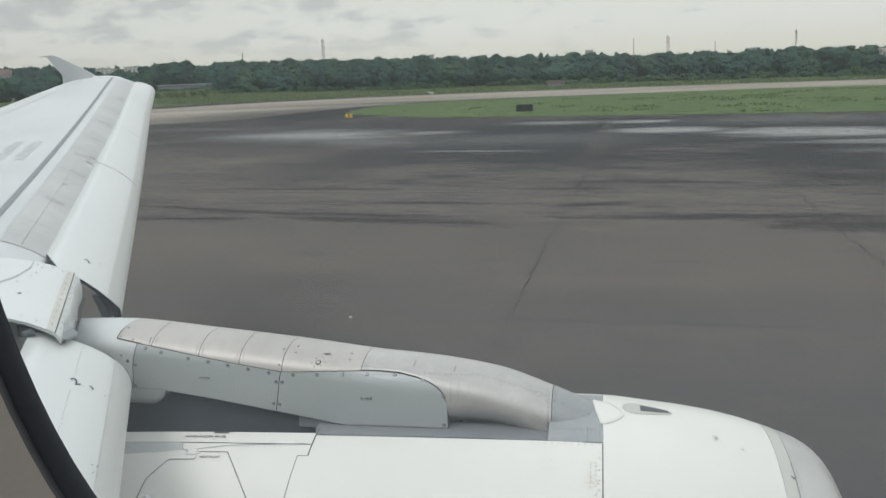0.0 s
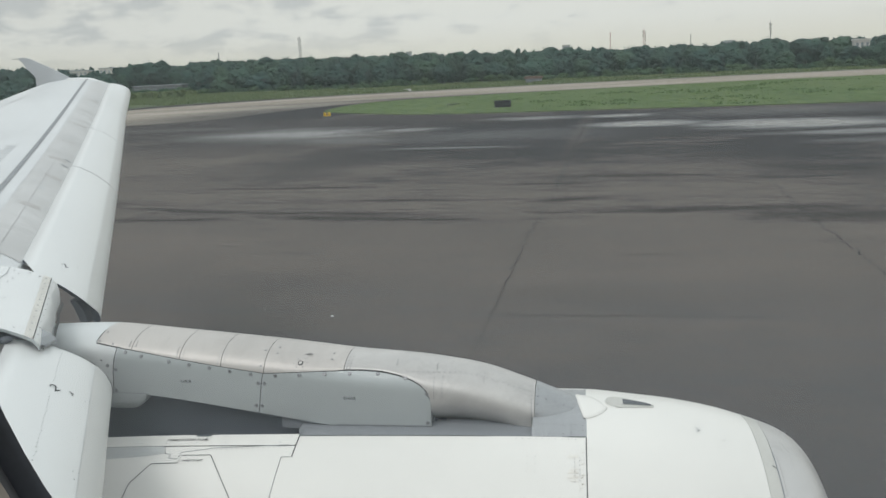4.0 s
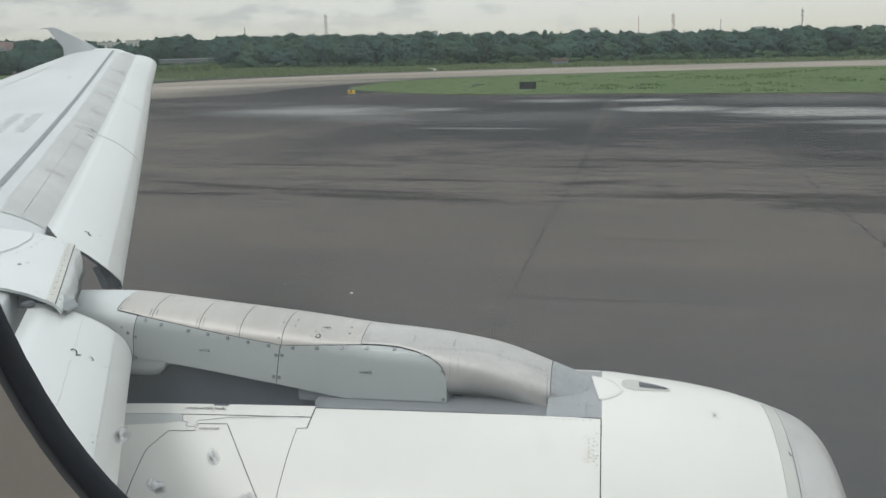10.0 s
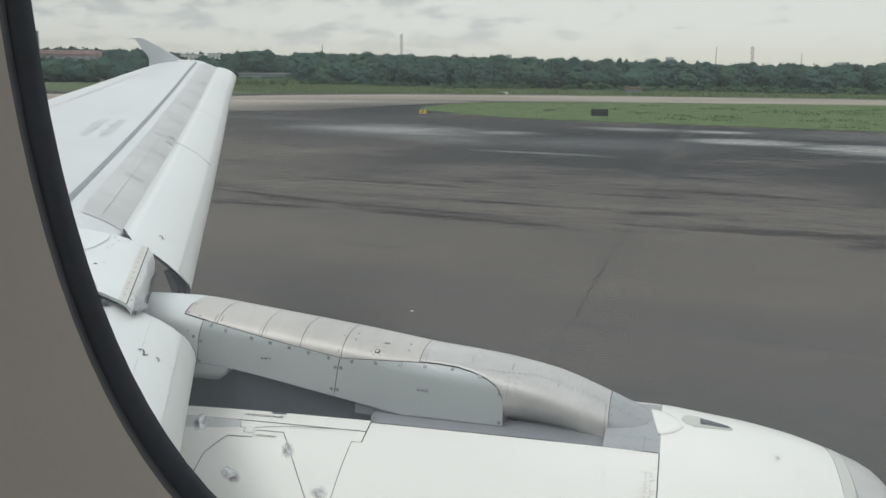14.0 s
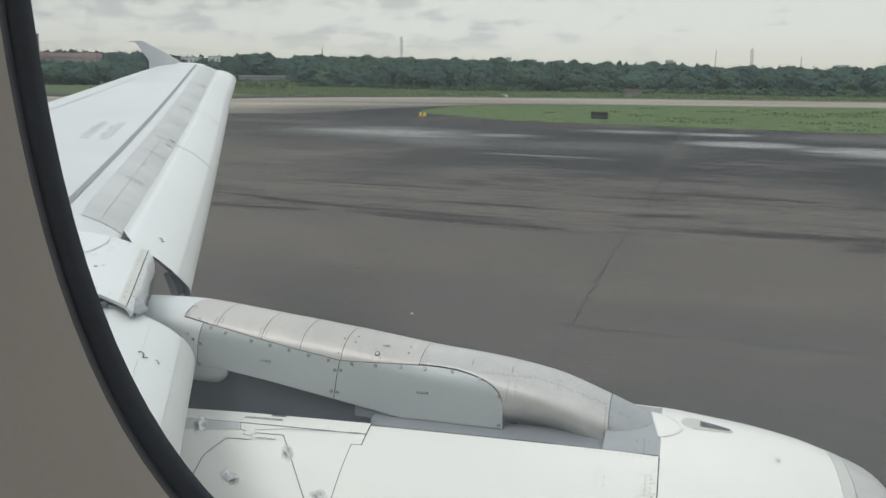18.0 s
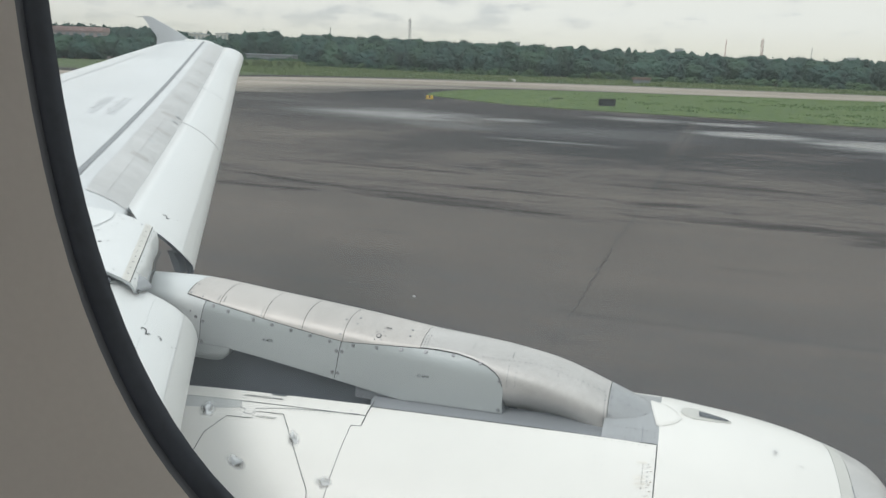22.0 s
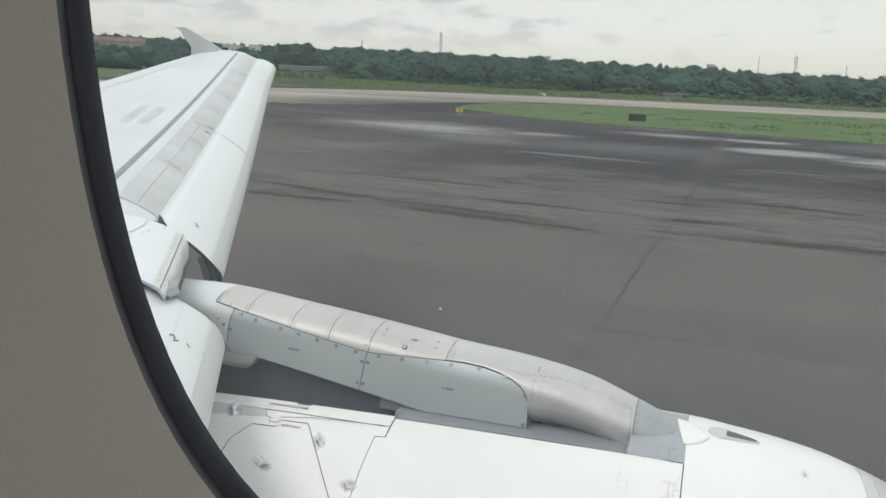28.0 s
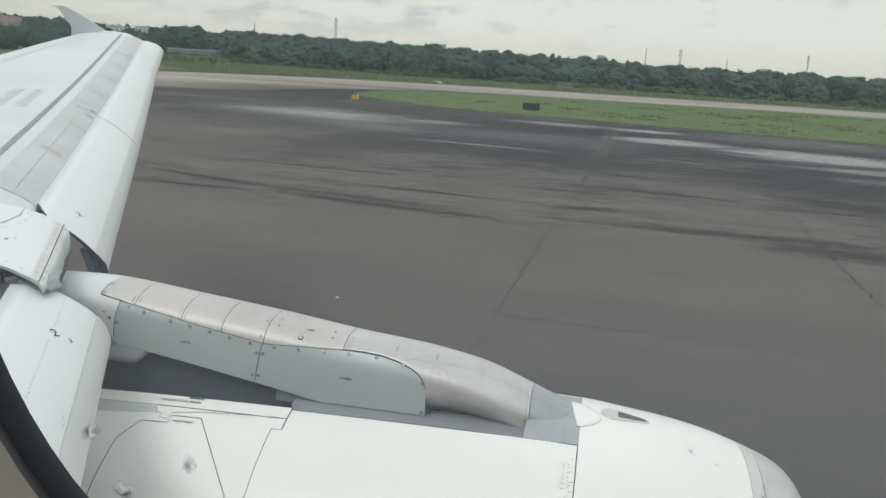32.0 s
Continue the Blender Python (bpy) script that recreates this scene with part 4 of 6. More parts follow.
v, f = loft([[(x, AY + r * math.sin(radians(10 * j)), AZ + r * math.cos(radians(10 * j))) for j in range(37)] for x, r in ((-3.1, 0.58), (-2.0, 0.62), (-0.4, 0.66), (0.38, 0.66))])
engine_part("engine_core", v, f, CAVITY, "dark engine core inside the cowl")


def cowl_line(name, pts, width, m=SEAM, out=0.002, parent=None):
    """A thin joint drawn on the cowl through (x, angle) points."""
    line = []
    for (xa, aa), (xb, ab) in zip(pts, pts[1:]):
        n = max(1, int(abs(ab - aa) / 2))
        line += [(lerp(xa, xb, i / n), lerp(aa, ab, i / n)) for i in range(n)]
    line.append(pts[-1])
    verts, faces = [], []
    deg = math.degrees(1 / 1.08)
    for i, (x, a) in enumerate(line):
        p, q = line[max(i - 1, 0)], line[min(i + 1, len(line) - 1)]
        dx, da = q[0] - p[0], (q[1] - p[1]) / deg
        k = math.hypot(dx, da) or 1
        nx, na = -da / k * width / 2, dx / k * width / 2 * deg
        verts += [on_cowl(x + nx, a + na, out), on_cowl(x - nx, a - na, out)]
        if i:
            faces.append((2 * i - 2, 2 * i - 1, 2 * i + 1, 2 * i))
    return engine_part(name, verts, faces, m, smooth=False)


cowl_line("panel_joint", [(-1.342, -13.0), (-1.345, -17.0), (-1.346, -22.9), (-1.397, -23.1)], 0.004)
cowl_line("panel_joint", [(-2.02, -18.9), (-1.996, -21.7), (-1.967, -22.0), (-1.965, -23.4), (-1.919, -23.6), (-1.915, -21.4), (-1.753, -19.9), (-1.38, -18.9)], 0.004, GREY_LINE)
cowl_line("panel_joint", [(-1.756, -22.3), (-1.904, -22.4), (-1.909, -24.9), (-2.042, -25.1), (-2.114, -31.2), (-2.13, -44.3), (-2.12, -65)], 0.0042)
cowl_line("panel_joint", [(-1.756, -22.3), (-1.628, -31.9), (-1.488, -42.5), (-1.40, -60)], 0.0036)
# greyer patch on the cowl that paints the soft shade below the slat
v, f = loft([[on_cowl(lerp(xa, xb, k / 6), a, 0.0012) for k in range(7)] for a, xa, xb in ((-19.1, -2.9, -2.022), (-20.5, -2.9, -2.012), (-21.7, -2.9, -2.000), (-22.6, -2.9, -2.10), (-23.4, -2.9, -2.30))])
engine_part("shade_panel", v, f, mat("cowl_shade_grey", (0.60, 0.61, 0.60), 0.45, vary=0.06), "pale grey patch for the slat's shade on the cowl")
cowl_line("cowl_edge_gap", [(-1.34, -15.5), (-0.6, -15.5), (0.014, -15.5)], 0.006, SEAM, 0.0015)
cowl_line("chipped_edge", [(0.855, -10.4), (0.856, -14), (0.855, -30), (0.855, -48)], 0.006, GREY_LINE, 0.003)
cowl_line("scratch", [(0.838, -16.0), (0.846, -16.8), (0.854, -17.0)], 0.006, SEAM, 0.003)
rc = random.Random(3)
for k in range(10):
    a = -rc.uniform(20.5, 31)
    x = 0.012 - abs(rc.gauss(0, 0.012))
    cowl_line("paint_chip", [(x, a), (x - rc.uniform(0.003, 0.012), a - rc.uniform(0.1, 0.35))], rc.uniform(0.0012, 0.0030), CHIP, 0.0025)
for dx in (-0.012, 0.012):
    cowl_line("stencil_frame", [(0.53 + dx, -6.0), (0.537 + dx, -9.0)], 0.002, FAINT, 0.002)
for a in (-6.0, -9.0):
    cowl_line("stencil_frame", [(0.518, a), (0.548, a)], 0.002, FAINT, 0.002)
for dx, a in ((-0.003, -6.7), (-0.002, -7.8), (0.004, -7.2)):
    cowl_line("stencil_bar", [(0.533 + dx, a), (0.534 + dx, a - 0.6)], 0.007, RIVET, 0.002)
for k in range(6):
    a = rc.uniform(-21.5, -29)
    cowl_line("rust_stain", [(-0.018, a), (-0.018 - rc.uniform(0.01, 0.05), a - 0.1)], rc.uniform(0.003, 0.009), STAIN, 0.0012)
cowl_line("scratch", [(0.635, -10.2), (0.65, -10.4)], 0.004, GREY_LINE, 0.002)
cowl_line("vent_slot", [(-1.88, -15.2), (-1.80, -15.2)], 0.013, CAVITY, 0.003)
for x0 in (-1.16, -0.68, -0.245):
    for dx in (0, 0.037):
        for a in (-22.2, -24.4, -26.6):
            fasten(SCREW_TINY, on_cowl(x0 + dx, a, 0.001), Vector(on_cowl(0, a, 1)) - Vector(on_cowl(0, a, 0)), engine, "rivet")
for a in (-22.0, -23.0, -24.3, -25.6, -26.8, -28.5):
    for dx in (-0.012, -0.034):
        fasten(SCREW_TINY, on_cowl(dx, a + 20 * dx, 0.001), Vector(on_cowl(0, a, 1)) - Vector(on_cowl(0, a, 0)), engine, "rivet")
for x in (-2.15, -2.02, -1.86, -1.71, -1.55, -1.43):
    fasten(SCREW_TINY, on_cowl(x, -17.9, 0.002), (0, -0.3, 0.95), engine, "rivet")
for i in range(24):
    fasten(SCREW_TINY, on_cowl(0.872, -12 - 1.5 * i, 0.001), Vector(on_cowl(0, -12 - 1.5 * i, 1)) - Vector(on_cowl(0, -12 - 1.5 * i, 0)), engine, "rivet")
for i in range(14):
    x, a = lerp(-1.74, -1.40, i / 13), lerp(-20.5, -19.5, i / 13)
    fasten(SCREW_TINY, on_cowl(x, a, 0.001), (0, -0.33, 0.94), engine, "rivet")
for i in range(10):
    x = -0.30 + 0.03 * i
    fasten(SCREW_TINY, on_cowl(x, -16.4, 0.001), (0, -0.28, 0.96), engine, "rivet")
for i in range(7):
    cowl_line("rivet_dash", [(0.90 + 0.020 * i, -13.6 - 0.25 * i), (0.902 + 0.020 * i, -14.6 - 0.25 * i)], 0.004, FAINT, 0.002)

# vent scoop and white fillet on the fan cowl
SCOOP = [(0.112, 2.8), (0.122, 5.6), (0.150, 7.2), (0.20, 7.6), (0.25, 6.6), (0.30, 5.2), (0.352, 3.7), (0.346, 2.2), (0.29, 1.4), (0.22, 0.2), (0.168, -0.4), (0.128, 0.6)]
cx, ca = 0.21, 3.6
rings = [[on_cowl(cx + (x - cx) * k, ca + (a - ca) * k, o) for x, a in SCOOP] for k, o in ((1.0, 0.001), (0.93, 0.007), (0.85, 0.006))]
v, f = loft(rings, closed=True)
f.append(tuple(range(24, 36)))
scoop = engine_part("vent_scoop", v, f, LIP_BAND, "grey flush vent scoop", smooth=False)
v, f = loft([[on_cowl(x, a, 0.0085) for a in (lo, hi)] for x, lo, hi in ((0.20, 1.6, 5.6), (0.25, 1.9, 5.2), (0.30, 2.2, 4.5), (0.335, 2.6, 3.6))])
under(part_of("vent_opening", v, f, CAVITY, None, "dark vent opening"), scoop)
FILLET = [(-0.03, 7.5), (0.05, 5.5), (0.10, 1.5), (0.122, -2.0), (0.10, -4.5), (0.073, -6.2), (0.04, -7.4), (0.008, -8.0), (-0.005, -4), (-0.018, 0), (-0.028, 4)]
cx, ca = 0.03, -1.5
rings = [[on_cowl(cx + (x - cx) * k, ca + (a - ca) * k, o) for x, a in FILLET] for k, o in ((1.0, 0.002), (0.96, 0.006), (0.7, 0.009), (0.3, 0.010))]
v, f = loft(rings, closed=True)
f.append(tuple(range(33, 44)))
engine_part("pylon_fillet", v, f, NACELLE_WHITE, "white fillet where the pylon meets the fan cowl")
cowl("pylon_shelf", steps(-0.23, 0.022, 4), -15.5, 15.5, NOSE_GREY, n=10, out=0.0)
cowl_line("panel_joint", [(-0.05, -9.5), (-0.05, -15.4)], 0.003, GREY_LINE, 0.002)
for x in (-0.205, -0.165, -0.125, -0.085, -0.03, 0.005):
    for a in (-10.6, -14.4) if x < 0 else (-11.0, -13.0):
        fasten(SCREW_TINY, on_cowl(x, a, 0.002), (0, -0.2, 0.97), engine, "rivet")
cowl_line("fillet_edge", [(-0.024, 7), (-0.014, 0), (0.012, -8.0)], 0.006, SEAM, 0.004)

# ---- pylon ----
PC, PW, PH = 5.70, 0.20, 0.105
# height at which the flat flank runs into the rounded back
SPINE = [(-2.9, 3.173), (-2.62, 3.180), (-2.424, 3.178), (-2.043, 3.141), (-1.542, 3.090), (-1.315, 3.062), (-1.113, 3.037), (-0.902, 3.019), (-0.708, 2.997), (-0.465, 2.950), (-0.219, 2.865), (-0.069, 2.807), (0.04, 2.758)]
AFT_SEAM = [(-2.442, 3.240), (-2.314, 3.219), (-2.247, 3.209), (-1.986, 3.164), (-1.765, 3.128), (-1.545, 3.095)]
FORE_SEAM = [(-1.545, 3.095), (-1.329, 3.100), (-1.147, 3.100), (-1.051, 3.097), (-0.957, 3.090), (-0.874, 3.075), (-0.805, 3.055), (-0.760, 3.031), (-0.734, 3.006), (-0.720, 2.975), (-0.7165, 2.940)]
BOT = [(-2.9, 2.968), (-2.36, 2.978), (-2.175, 2.976), (-1.589, 2.887), (-1.31, 2.840), (-1.236, 2.828), (-1.16, 2.826), (0.04, 2.826)]
SHELF = 2.826
pylon = thing("engine_pylon", "pale grey engine pylon with riveted panels between wing and engine", "pylon", (-1.3, PC, 3.0))


def half(x):
    return PW * (1.0 if x < -0.5 else 1.0 - 0.30 * ((min(x, 0.04) + 0.5) / 0.54) ** 1.5)


def seam_z(x):
    return along(AFT_SEAM, x) if x < -1.545 else along(FORE_SEAM, x)


def undercut(x, z):
    """How far the front fairing's flank is hollowed at its foot."""
    if x < -0.7175 or x > -0.235:
        return 0.0
    top = table([(-0.72, 2.925), (-0.62, 2.945), (-0.50, 2.935), (-0.36, 2.890), (-0.235, 2.835)], x)
    f = max(0.0, min(1.0, (top - z) / (top - SHELF)))
    return table([(-0.72, 0.115), (-0.60, 0.120), (-0.45, 0.085), (-0.32, 0.026), (-0.235, 0.0)], x) * f * f * (1.6 - 0.6 * f)


def on_pylon(x, z, out=0.0):
    """A point of the near side at a height, and the way out of it."""
    d = (z - table(SPINE, x)) / PH
    if d <= 0:
        flare = 0.03 * max(0.0, min(1.0, (2.86 - z) / 0.10)) if x > -0.222 else 0.0
        n = Vector((0, -1, 0))
        p = Vector((x, PC - half(x) + undercut(x, z) - flare, z))
    else:
        d = min(d, 1.0)
        c = math.sqrt(1 - d * d)
        n = Vector((0, -c / half(x), d / PH)).normalized()
        p = Vector((x, PC - half(x) * c, z))
    return p + n * out, n


def back(x, low, out=0.0, n=18):
    """A ring over the back, from a height on the near side to the same on the far side."""
    top, s = table(SPINE, x), (low - table(SPINE, x)) / PH
    near = []
    if s < 0:
        near = [on_pylon(x, lerp(low, top, k / 4))[0] - Vector((0, out, 0)) for k in range(4)]
        s = 0.0
    else:
        near = [None] * 4
    a0 = math.asin(min(s, 1.0))
    arc = [Vector((x, PC - (half(x) + out) * math.cos(a), top + (PH + out) * math.sin(a))) for a in steps(a0, math.pi - a0, n)]
    near = [arc[0] + Vector((0, 0, -1e-5 * (4 - k))) if p is None else p for k, p in enumerate(near)]
    far = [Vector((x, 2 * PC - p.y, p.z)) for p in reversed(near)]
    return [tuple(p) for p in near + arc + far]


def pylon_part(name, v, f, m, label="", smooth=True):
    return under(part_of(name, v, f, m, None, label, smooth), pylon)


def back_patch(name, xs, m, low, label="", out=0.0):
    return pylon_part(name, *loft([back(x, low(x), out) for x in xs]), m, label)


def side_patch(name, xs, lo, hi, m, label="", n=10, side=-1, out=0.0):
    rings = []
    for x in xs:
        ring = []
        for z in steps(lo(x), hi(x), n):
            p, _ = on_pylon(x, z, out)
            ring.append((p.x, p.y if side < 0 else 2 * PC - p.y, p.z))
        rings.append(ring)
    return pylon_part(name, *loft(rings), m, label)


def joint_x(z):
    return along([(2.90, -2.379), (2.998, -2.358), (3.112, -2.348), (3.208, -2.323)], z)


def mid_x(z):
    return along([(2.887, -1.589), (3.038, -1.564), (3.11, -1.547)], z)


def swept_patch(name, xa, xb, m, label, side):
    """A side panel whose ends follow two joints."""
    rings = []
    for f in steps(0, 1, 30):
        ring = []
        for q in steps(0, 1, 10):
            z = 3.0
            for _ in range(4):
                x = lerp(xa(z), xb(z), f)
                z = lerp(table(BOT, x), seam_z(x) - 0.003, q)
            p, _ = on_pylon(x, z)
            ring.append((p.x, p.y if side < 0 else 2 * PC - p.y, p.z))
        rings.append(ring)
    return pylon_part(name, *loft(rings), m, label)


G = 0.0016
RINGS = [-2.245, -1.985, -1.768, -1.545, -1.147]
back_patch("pylon_body", steps(-2.46, -0.722, 50), SEAM, lambda x: table(BOT, x) + 0.006 if x > -2.35 else 3.0, out=-0.006)
back_patch("crown_panel", steps(-2.438, RINGS[0] - G, 8), STEEL, seam_z)
for a, b in zip(RINGS, RINGS[1:]):
    back_patch("crown_panel", steps(a + G, b - G, 8), STEEL, lambda x: seam_z(x))
# smooth front fairing: the crown's skin runs down in front of the side panel to a hollow foot
back_patch("front_fairing", steps(RINGS[-1] + G, -0.7175, 40), FRONT, lambda x: seam_z(x) + 0.002, "smooth bare-metal front fairing")
back_patch("front_fairing", steps(-0.7175, -0.2225, 36), FRONT, lambda x: SHELF - 0.004, "bare-metal front fairing with a hollow foot")
rings = [[(-0.7178, PC + s * half(-0.7178), z), (-0.7178, PC + s * (half(-0.7178) - undercut(-0.7174, z) - 0.004), z)] for s, z in ((-1, q) for q in steps(SHELF, 2.95, 8))]
pylon_part("panel_edge", *loft(rings), RAIL, smooth=False)
for s in (-1, 1):
    side_patch("aft_fairing", steps(-2.85, -2.4425, 10), lambda x: table(BOT, x), lambda x: 3.173, AFT, side=s)
    swept_patch("aft_fairing", lambda z: -2.4425, lambda z: joint_x(z) - 0.002, AFT, "", s)
    swept_patch("side_panel", lambda z: joint_x(z) + 0.002, lambda z: mid_x(z) - 0.002, PYLON_GREY, "pale grey side access panel", s)
    swept_patch("side_panel", lambda z: mid_x(z) + 0.002, lambda z: -0.7185, PYLON_GREY, "pale grey side access panel with a rounded corner", s)
    v, f = loft([[(x, PC + s * (half(x) - 0.09), SHELF + 0.001), (x, PC + s * (half(x) - 0.02), SHELF - 0.0005), (x, PC + s * (half(x) + 0.05), SHELF - 0.004), (x, PC + s * 0.3155, SHELF - 0.008),
                  (x, PC + s * 0.320, SHELF - 0.03)] for x in steps(-1.372, -0.2225, 24)])
    v = [(max(x, -1.345), y, z) if abs(y - PC) > 0.3 else (x, y, z) for x, y, z in v]
    pylon_part("lower_rail", v, f, RAIL, "grey shelf between pylon and cowl")
    # beam that carries the engine, between panels and cowl; shade is in its colour
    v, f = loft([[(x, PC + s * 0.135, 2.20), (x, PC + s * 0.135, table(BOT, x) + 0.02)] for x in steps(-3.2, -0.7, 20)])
    pylon_part("engine_beam", v, f, HOLLOW_SHADE, "beam toned dark grey for the shade under the pylon")
v, f = loft([back(x, 3.173) for x in steps(-2.85, -2.4395, 10)])
pylon_part("aft_fairing", v, f, AFT)
back_patch("nose_panel", steps(-0.2195, 0.03, 12), NOSE_GREY, lambda x: 2.752)
# underside in the darker grey, shade included in the colour
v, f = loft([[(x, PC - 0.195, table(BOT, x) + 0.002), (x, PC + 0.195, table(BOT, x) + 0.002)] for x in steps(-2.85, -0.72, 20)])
pylon_part("underside", v, f, PYLON_SHADE)
rings = []
for x, low in ((-2.45, 2.91), (-2.40, 2.905), (-2.357, 2.902), (-2.26, 2.902), (-2.225, 2.912), (-2.197, 2.935), (-2.183, 2.962), (-2.178, 2.984)):
    rings.append([(x, PC - PW - 0.003, 2.988), (x, PC - PW - 0.004, lerp(2.988, low, 0.5)), (x, PC - PW - 0.002, lerp(2.988, low, 0.93)), (x, PC - PW + 0.006, low), (x, PC - 0.12, low + 0.004)])
pylon_part("drain_fairing", *loft(rings), PYLON_GREY, "rounded grey drain fairing")
plate = [(-1.480, 2.868), (-1.482, 2.802), (-1.372, 2.797), (-1.236, 2.800), (-1.236, 2.830)]
v = [(x, PC - 0.168 - o, z) for o in (0, 0.012) for x, z in plate]
pylon_part("bracket_plate", v, [(5, 6, 7, 8, 9)] + [(i, (i + 1) % 5, 5 + (i + 1) % 5, 5 + i) for i in range(5)], PLATE, "grey riveted bracket plate", smooth=False)


def side_line(name, pts, width, m=SEAM, out=0.0015):
    """A narrow joint drawn on the pylon's near side through (x, z) points."""
    v, f = [], []
    for i, (x, z) in enumerate(pts):
        p, q = pts[max(i - 1, 0)], pts[min(i + 1, len(pts) - 1)]
        dx, dz = q[0] - p[0], q[1] - p[1]
        k = math.hypot(dx, dz) or 1
        nx, nz = -dz / k * width / 2, dx / k * width / 2
        v += [tuple(on_pylon(x + nx, z + nz, out)[0]), tuple(on_pylon(x - nx, z - nz, out)[0])]
        if i:
            f.append((2 * i - 2, 2 * i - 1, 2 * i + 1, 2 * i))
    return pylon_part(name, v, f, m, smooth=False)


side_line("panel_joint", [(x, seam_z(x)) for x in steps(-2.442, -2.30, 6)], 0.004)
side_line("panel_joint", [(-2.444, 3.243), (-2.441, 3.252), (-2.440, 3.262), (-2.439, 3.270), (-2.439, 3.277)], 0.004)
side_line("panel_joint", [(-2.375, 2.988), (-2.30, 2.988), (-2.18, 2.984)], 0.003, GREY_LINE, 0.006)
side_line("panel_joint", [(-0.2205, 2.835), (-0.15, 2.838), (-0.046, 2.838)], 0.003, GREY_LINE)
side_line("panel_joint", [(-0.046, 2.849), (-0.048, 2.80), (-0.050, 2.762)], 0.003, GREY_LINE)
side_line("foot_joint", [(x, SHELF + 0.004) for x in steps(-1.20, -0.722, 10)], 0.005, GREY_LINE)


def screw_at(mesh, x, z, name="screw"):
    p, n = on_pylon(x, z, 0.001)
    return fasten(mesh, p, n, pylon, name)


for x, z in ((-2.374, 3.131), (-2.333, 3.110), (-2.345, 2.999), (-2.372, 2.930), (-2.274, 3.199), (-2.187, 3.179), (-2.040, 3.151), (-1.934, 3.136), (-1.828, 3.120), (-1.722, 3.103), (-1.614, 3.087),
             (-1.579, 3.040), (-1.548, 3.040), (-1.601, 2.925), (-1.570, 2.923), (-1.488, 3.080), (-1.365, 3.084), (-1.238, 3.087), (-1.115, 3.086), (-0.977, 3.083), (-0.838, 3.063), (-0.735, 2.991), (-0.736, 2.844)):
    screw_at(SCREW_BIG, x, z)
for x, z in ((-1.562, 3.181), (-1.562, 3.128), (-1.499, 3.184), (-1.496, 3.169), (-2.425, 3.246), (-2.352, 3.234), (-2.418, 3.273), (-1.221, 3.150), (-1.217, 3.136), (-2.405, 3.160)):
    screw_at(SCREW_MID, x, z)
SCREW_NOSE = disc(0.0048, 0.003)
for x, z in ((-0.207, 2.962), (-0.208, 2.947), (-0.168, 2.933), (-0.126, 2.917), (-0.085, 2.899), (-0.048, 2.882), (-0.209, 2.925), (-0.210, 2.887), (-0.046, 2.852), (-0.215, 2.825), (-0.217, 2.797), (-0.114, 2.806), (-0.075, 2.803)):
    screw_at(SCREW_NOSE, x, z)
RV = disc(0.0036, 0.004, 6)
SCREW_SMALL = disc(0.004, 0.003)
for i in range(5):
    x = -1.33 + 0.13 * i + 0.02 * (i % 2)
    fasten(SCREW_SMALL, (x, PC - half(x) - 0.03, SHELF - 0.002), (0, 0, 1), pylon)
for i in range(10):
    fasten(RV, (-1.465 + 0.021 * i, PC - 0.181, 2.853 - 0.004 * i if i < 6 else 2.815), (0, -1, 0), pylon, "rivet")
    if i < 7:
        fasten(RV, (-1.468 + 0.02 * i, PC - 0.181, 2.812), (0, -1, 0), pylon, "rivet")
# rivet rows: along the fairing's shoulder, round its ends and beside the crown joints
ROW = [(-0.834, 3.086), (-0.765, 3.082), (-0.699, 3.077), (-0.575, 3.067), (-0.471, 3.044), (-0.368, 3.011), (-0.246, 2.967)]
for x in steps(-0.834, -0.246, 23):
    screw_at(RV, x, along(ROW, x), "rivet")
for x, za, zb, n in ((-0.700, 2.971, 3.060, 6), (-0.660, 2.980, 3.060, 4), (-0.237, 2.845, 2.955, 9), (-0.893, 3.108, 3.118, 2), (-0.694, 3.085, 3.096, 3), (-0.465, 3.030, 3.050, 3), (-1.133, 3.104, 3.136, 4), (-1.118, 3.104, 3.136, 4)):
    for z in steps(za, zb, n):
        screw_at(RV, x, z, "rivet")
for rx in RINGS[:3]:
    for o in (-0.017, 0.017):
        for k in range(6):
            screw_at(SCREW_TINY, rx + o, seam_z(rx) + 0.012 + k * (table(SPINE, rx) + 0.070 - seam_z(rx)) / 6, "rivet")


# ---- lettering ----
def lettering(name, text, height, m, material, parent, stretch=1.0):
    cu = bpy.data.curves.new(name, "FONT")
    cu.body, cu.size, cu.align_x, cu.align_y = text, height / 0.7, "CENTER", "CENTER"
    cu.extrude = 0.0004
    ob = new(name, cu)
    dg = bpy.context.evaluated_depsgraph_get()
    me = bpy.data.meshes.new_from_object(ob.evaluated_get(dg))
    bpy.data.objects.remove(ob)
    me.materials.clear()
    me.materials.append(material)
    out = new(name, me)
    out.matrix_basis = m @ Matrix.Diagonal((stretch, 1, 1, 1))
    return under(out, parent)


FACE = Matrix(((1, 0, 0, 0), (0, 0, -1, 0), (0, 1, 0, 0), (0, 0, 0, 1)))


def on_side(x, z):
    return Matrix.Translation((x, PC - half(x) - 0.0015, z)) @ FACE


lettering("stencil_text", "414CR", 0.0150, on_side(-1.959, 3.050), INK, pylon)
lettering("stencil_text", "414AR", 0.0165, on_side(-1.119, 2.967), INK, pylon)


def on_back(x, z, out):
    """A frame on the rounded back, its y axis up the surface."""
    p, n = on_pylon(x, z, out)
    return Matrix.Translation(p) @ pose(0, 0, 0, math.degrees(math.acos(n.z)), 0, 0)


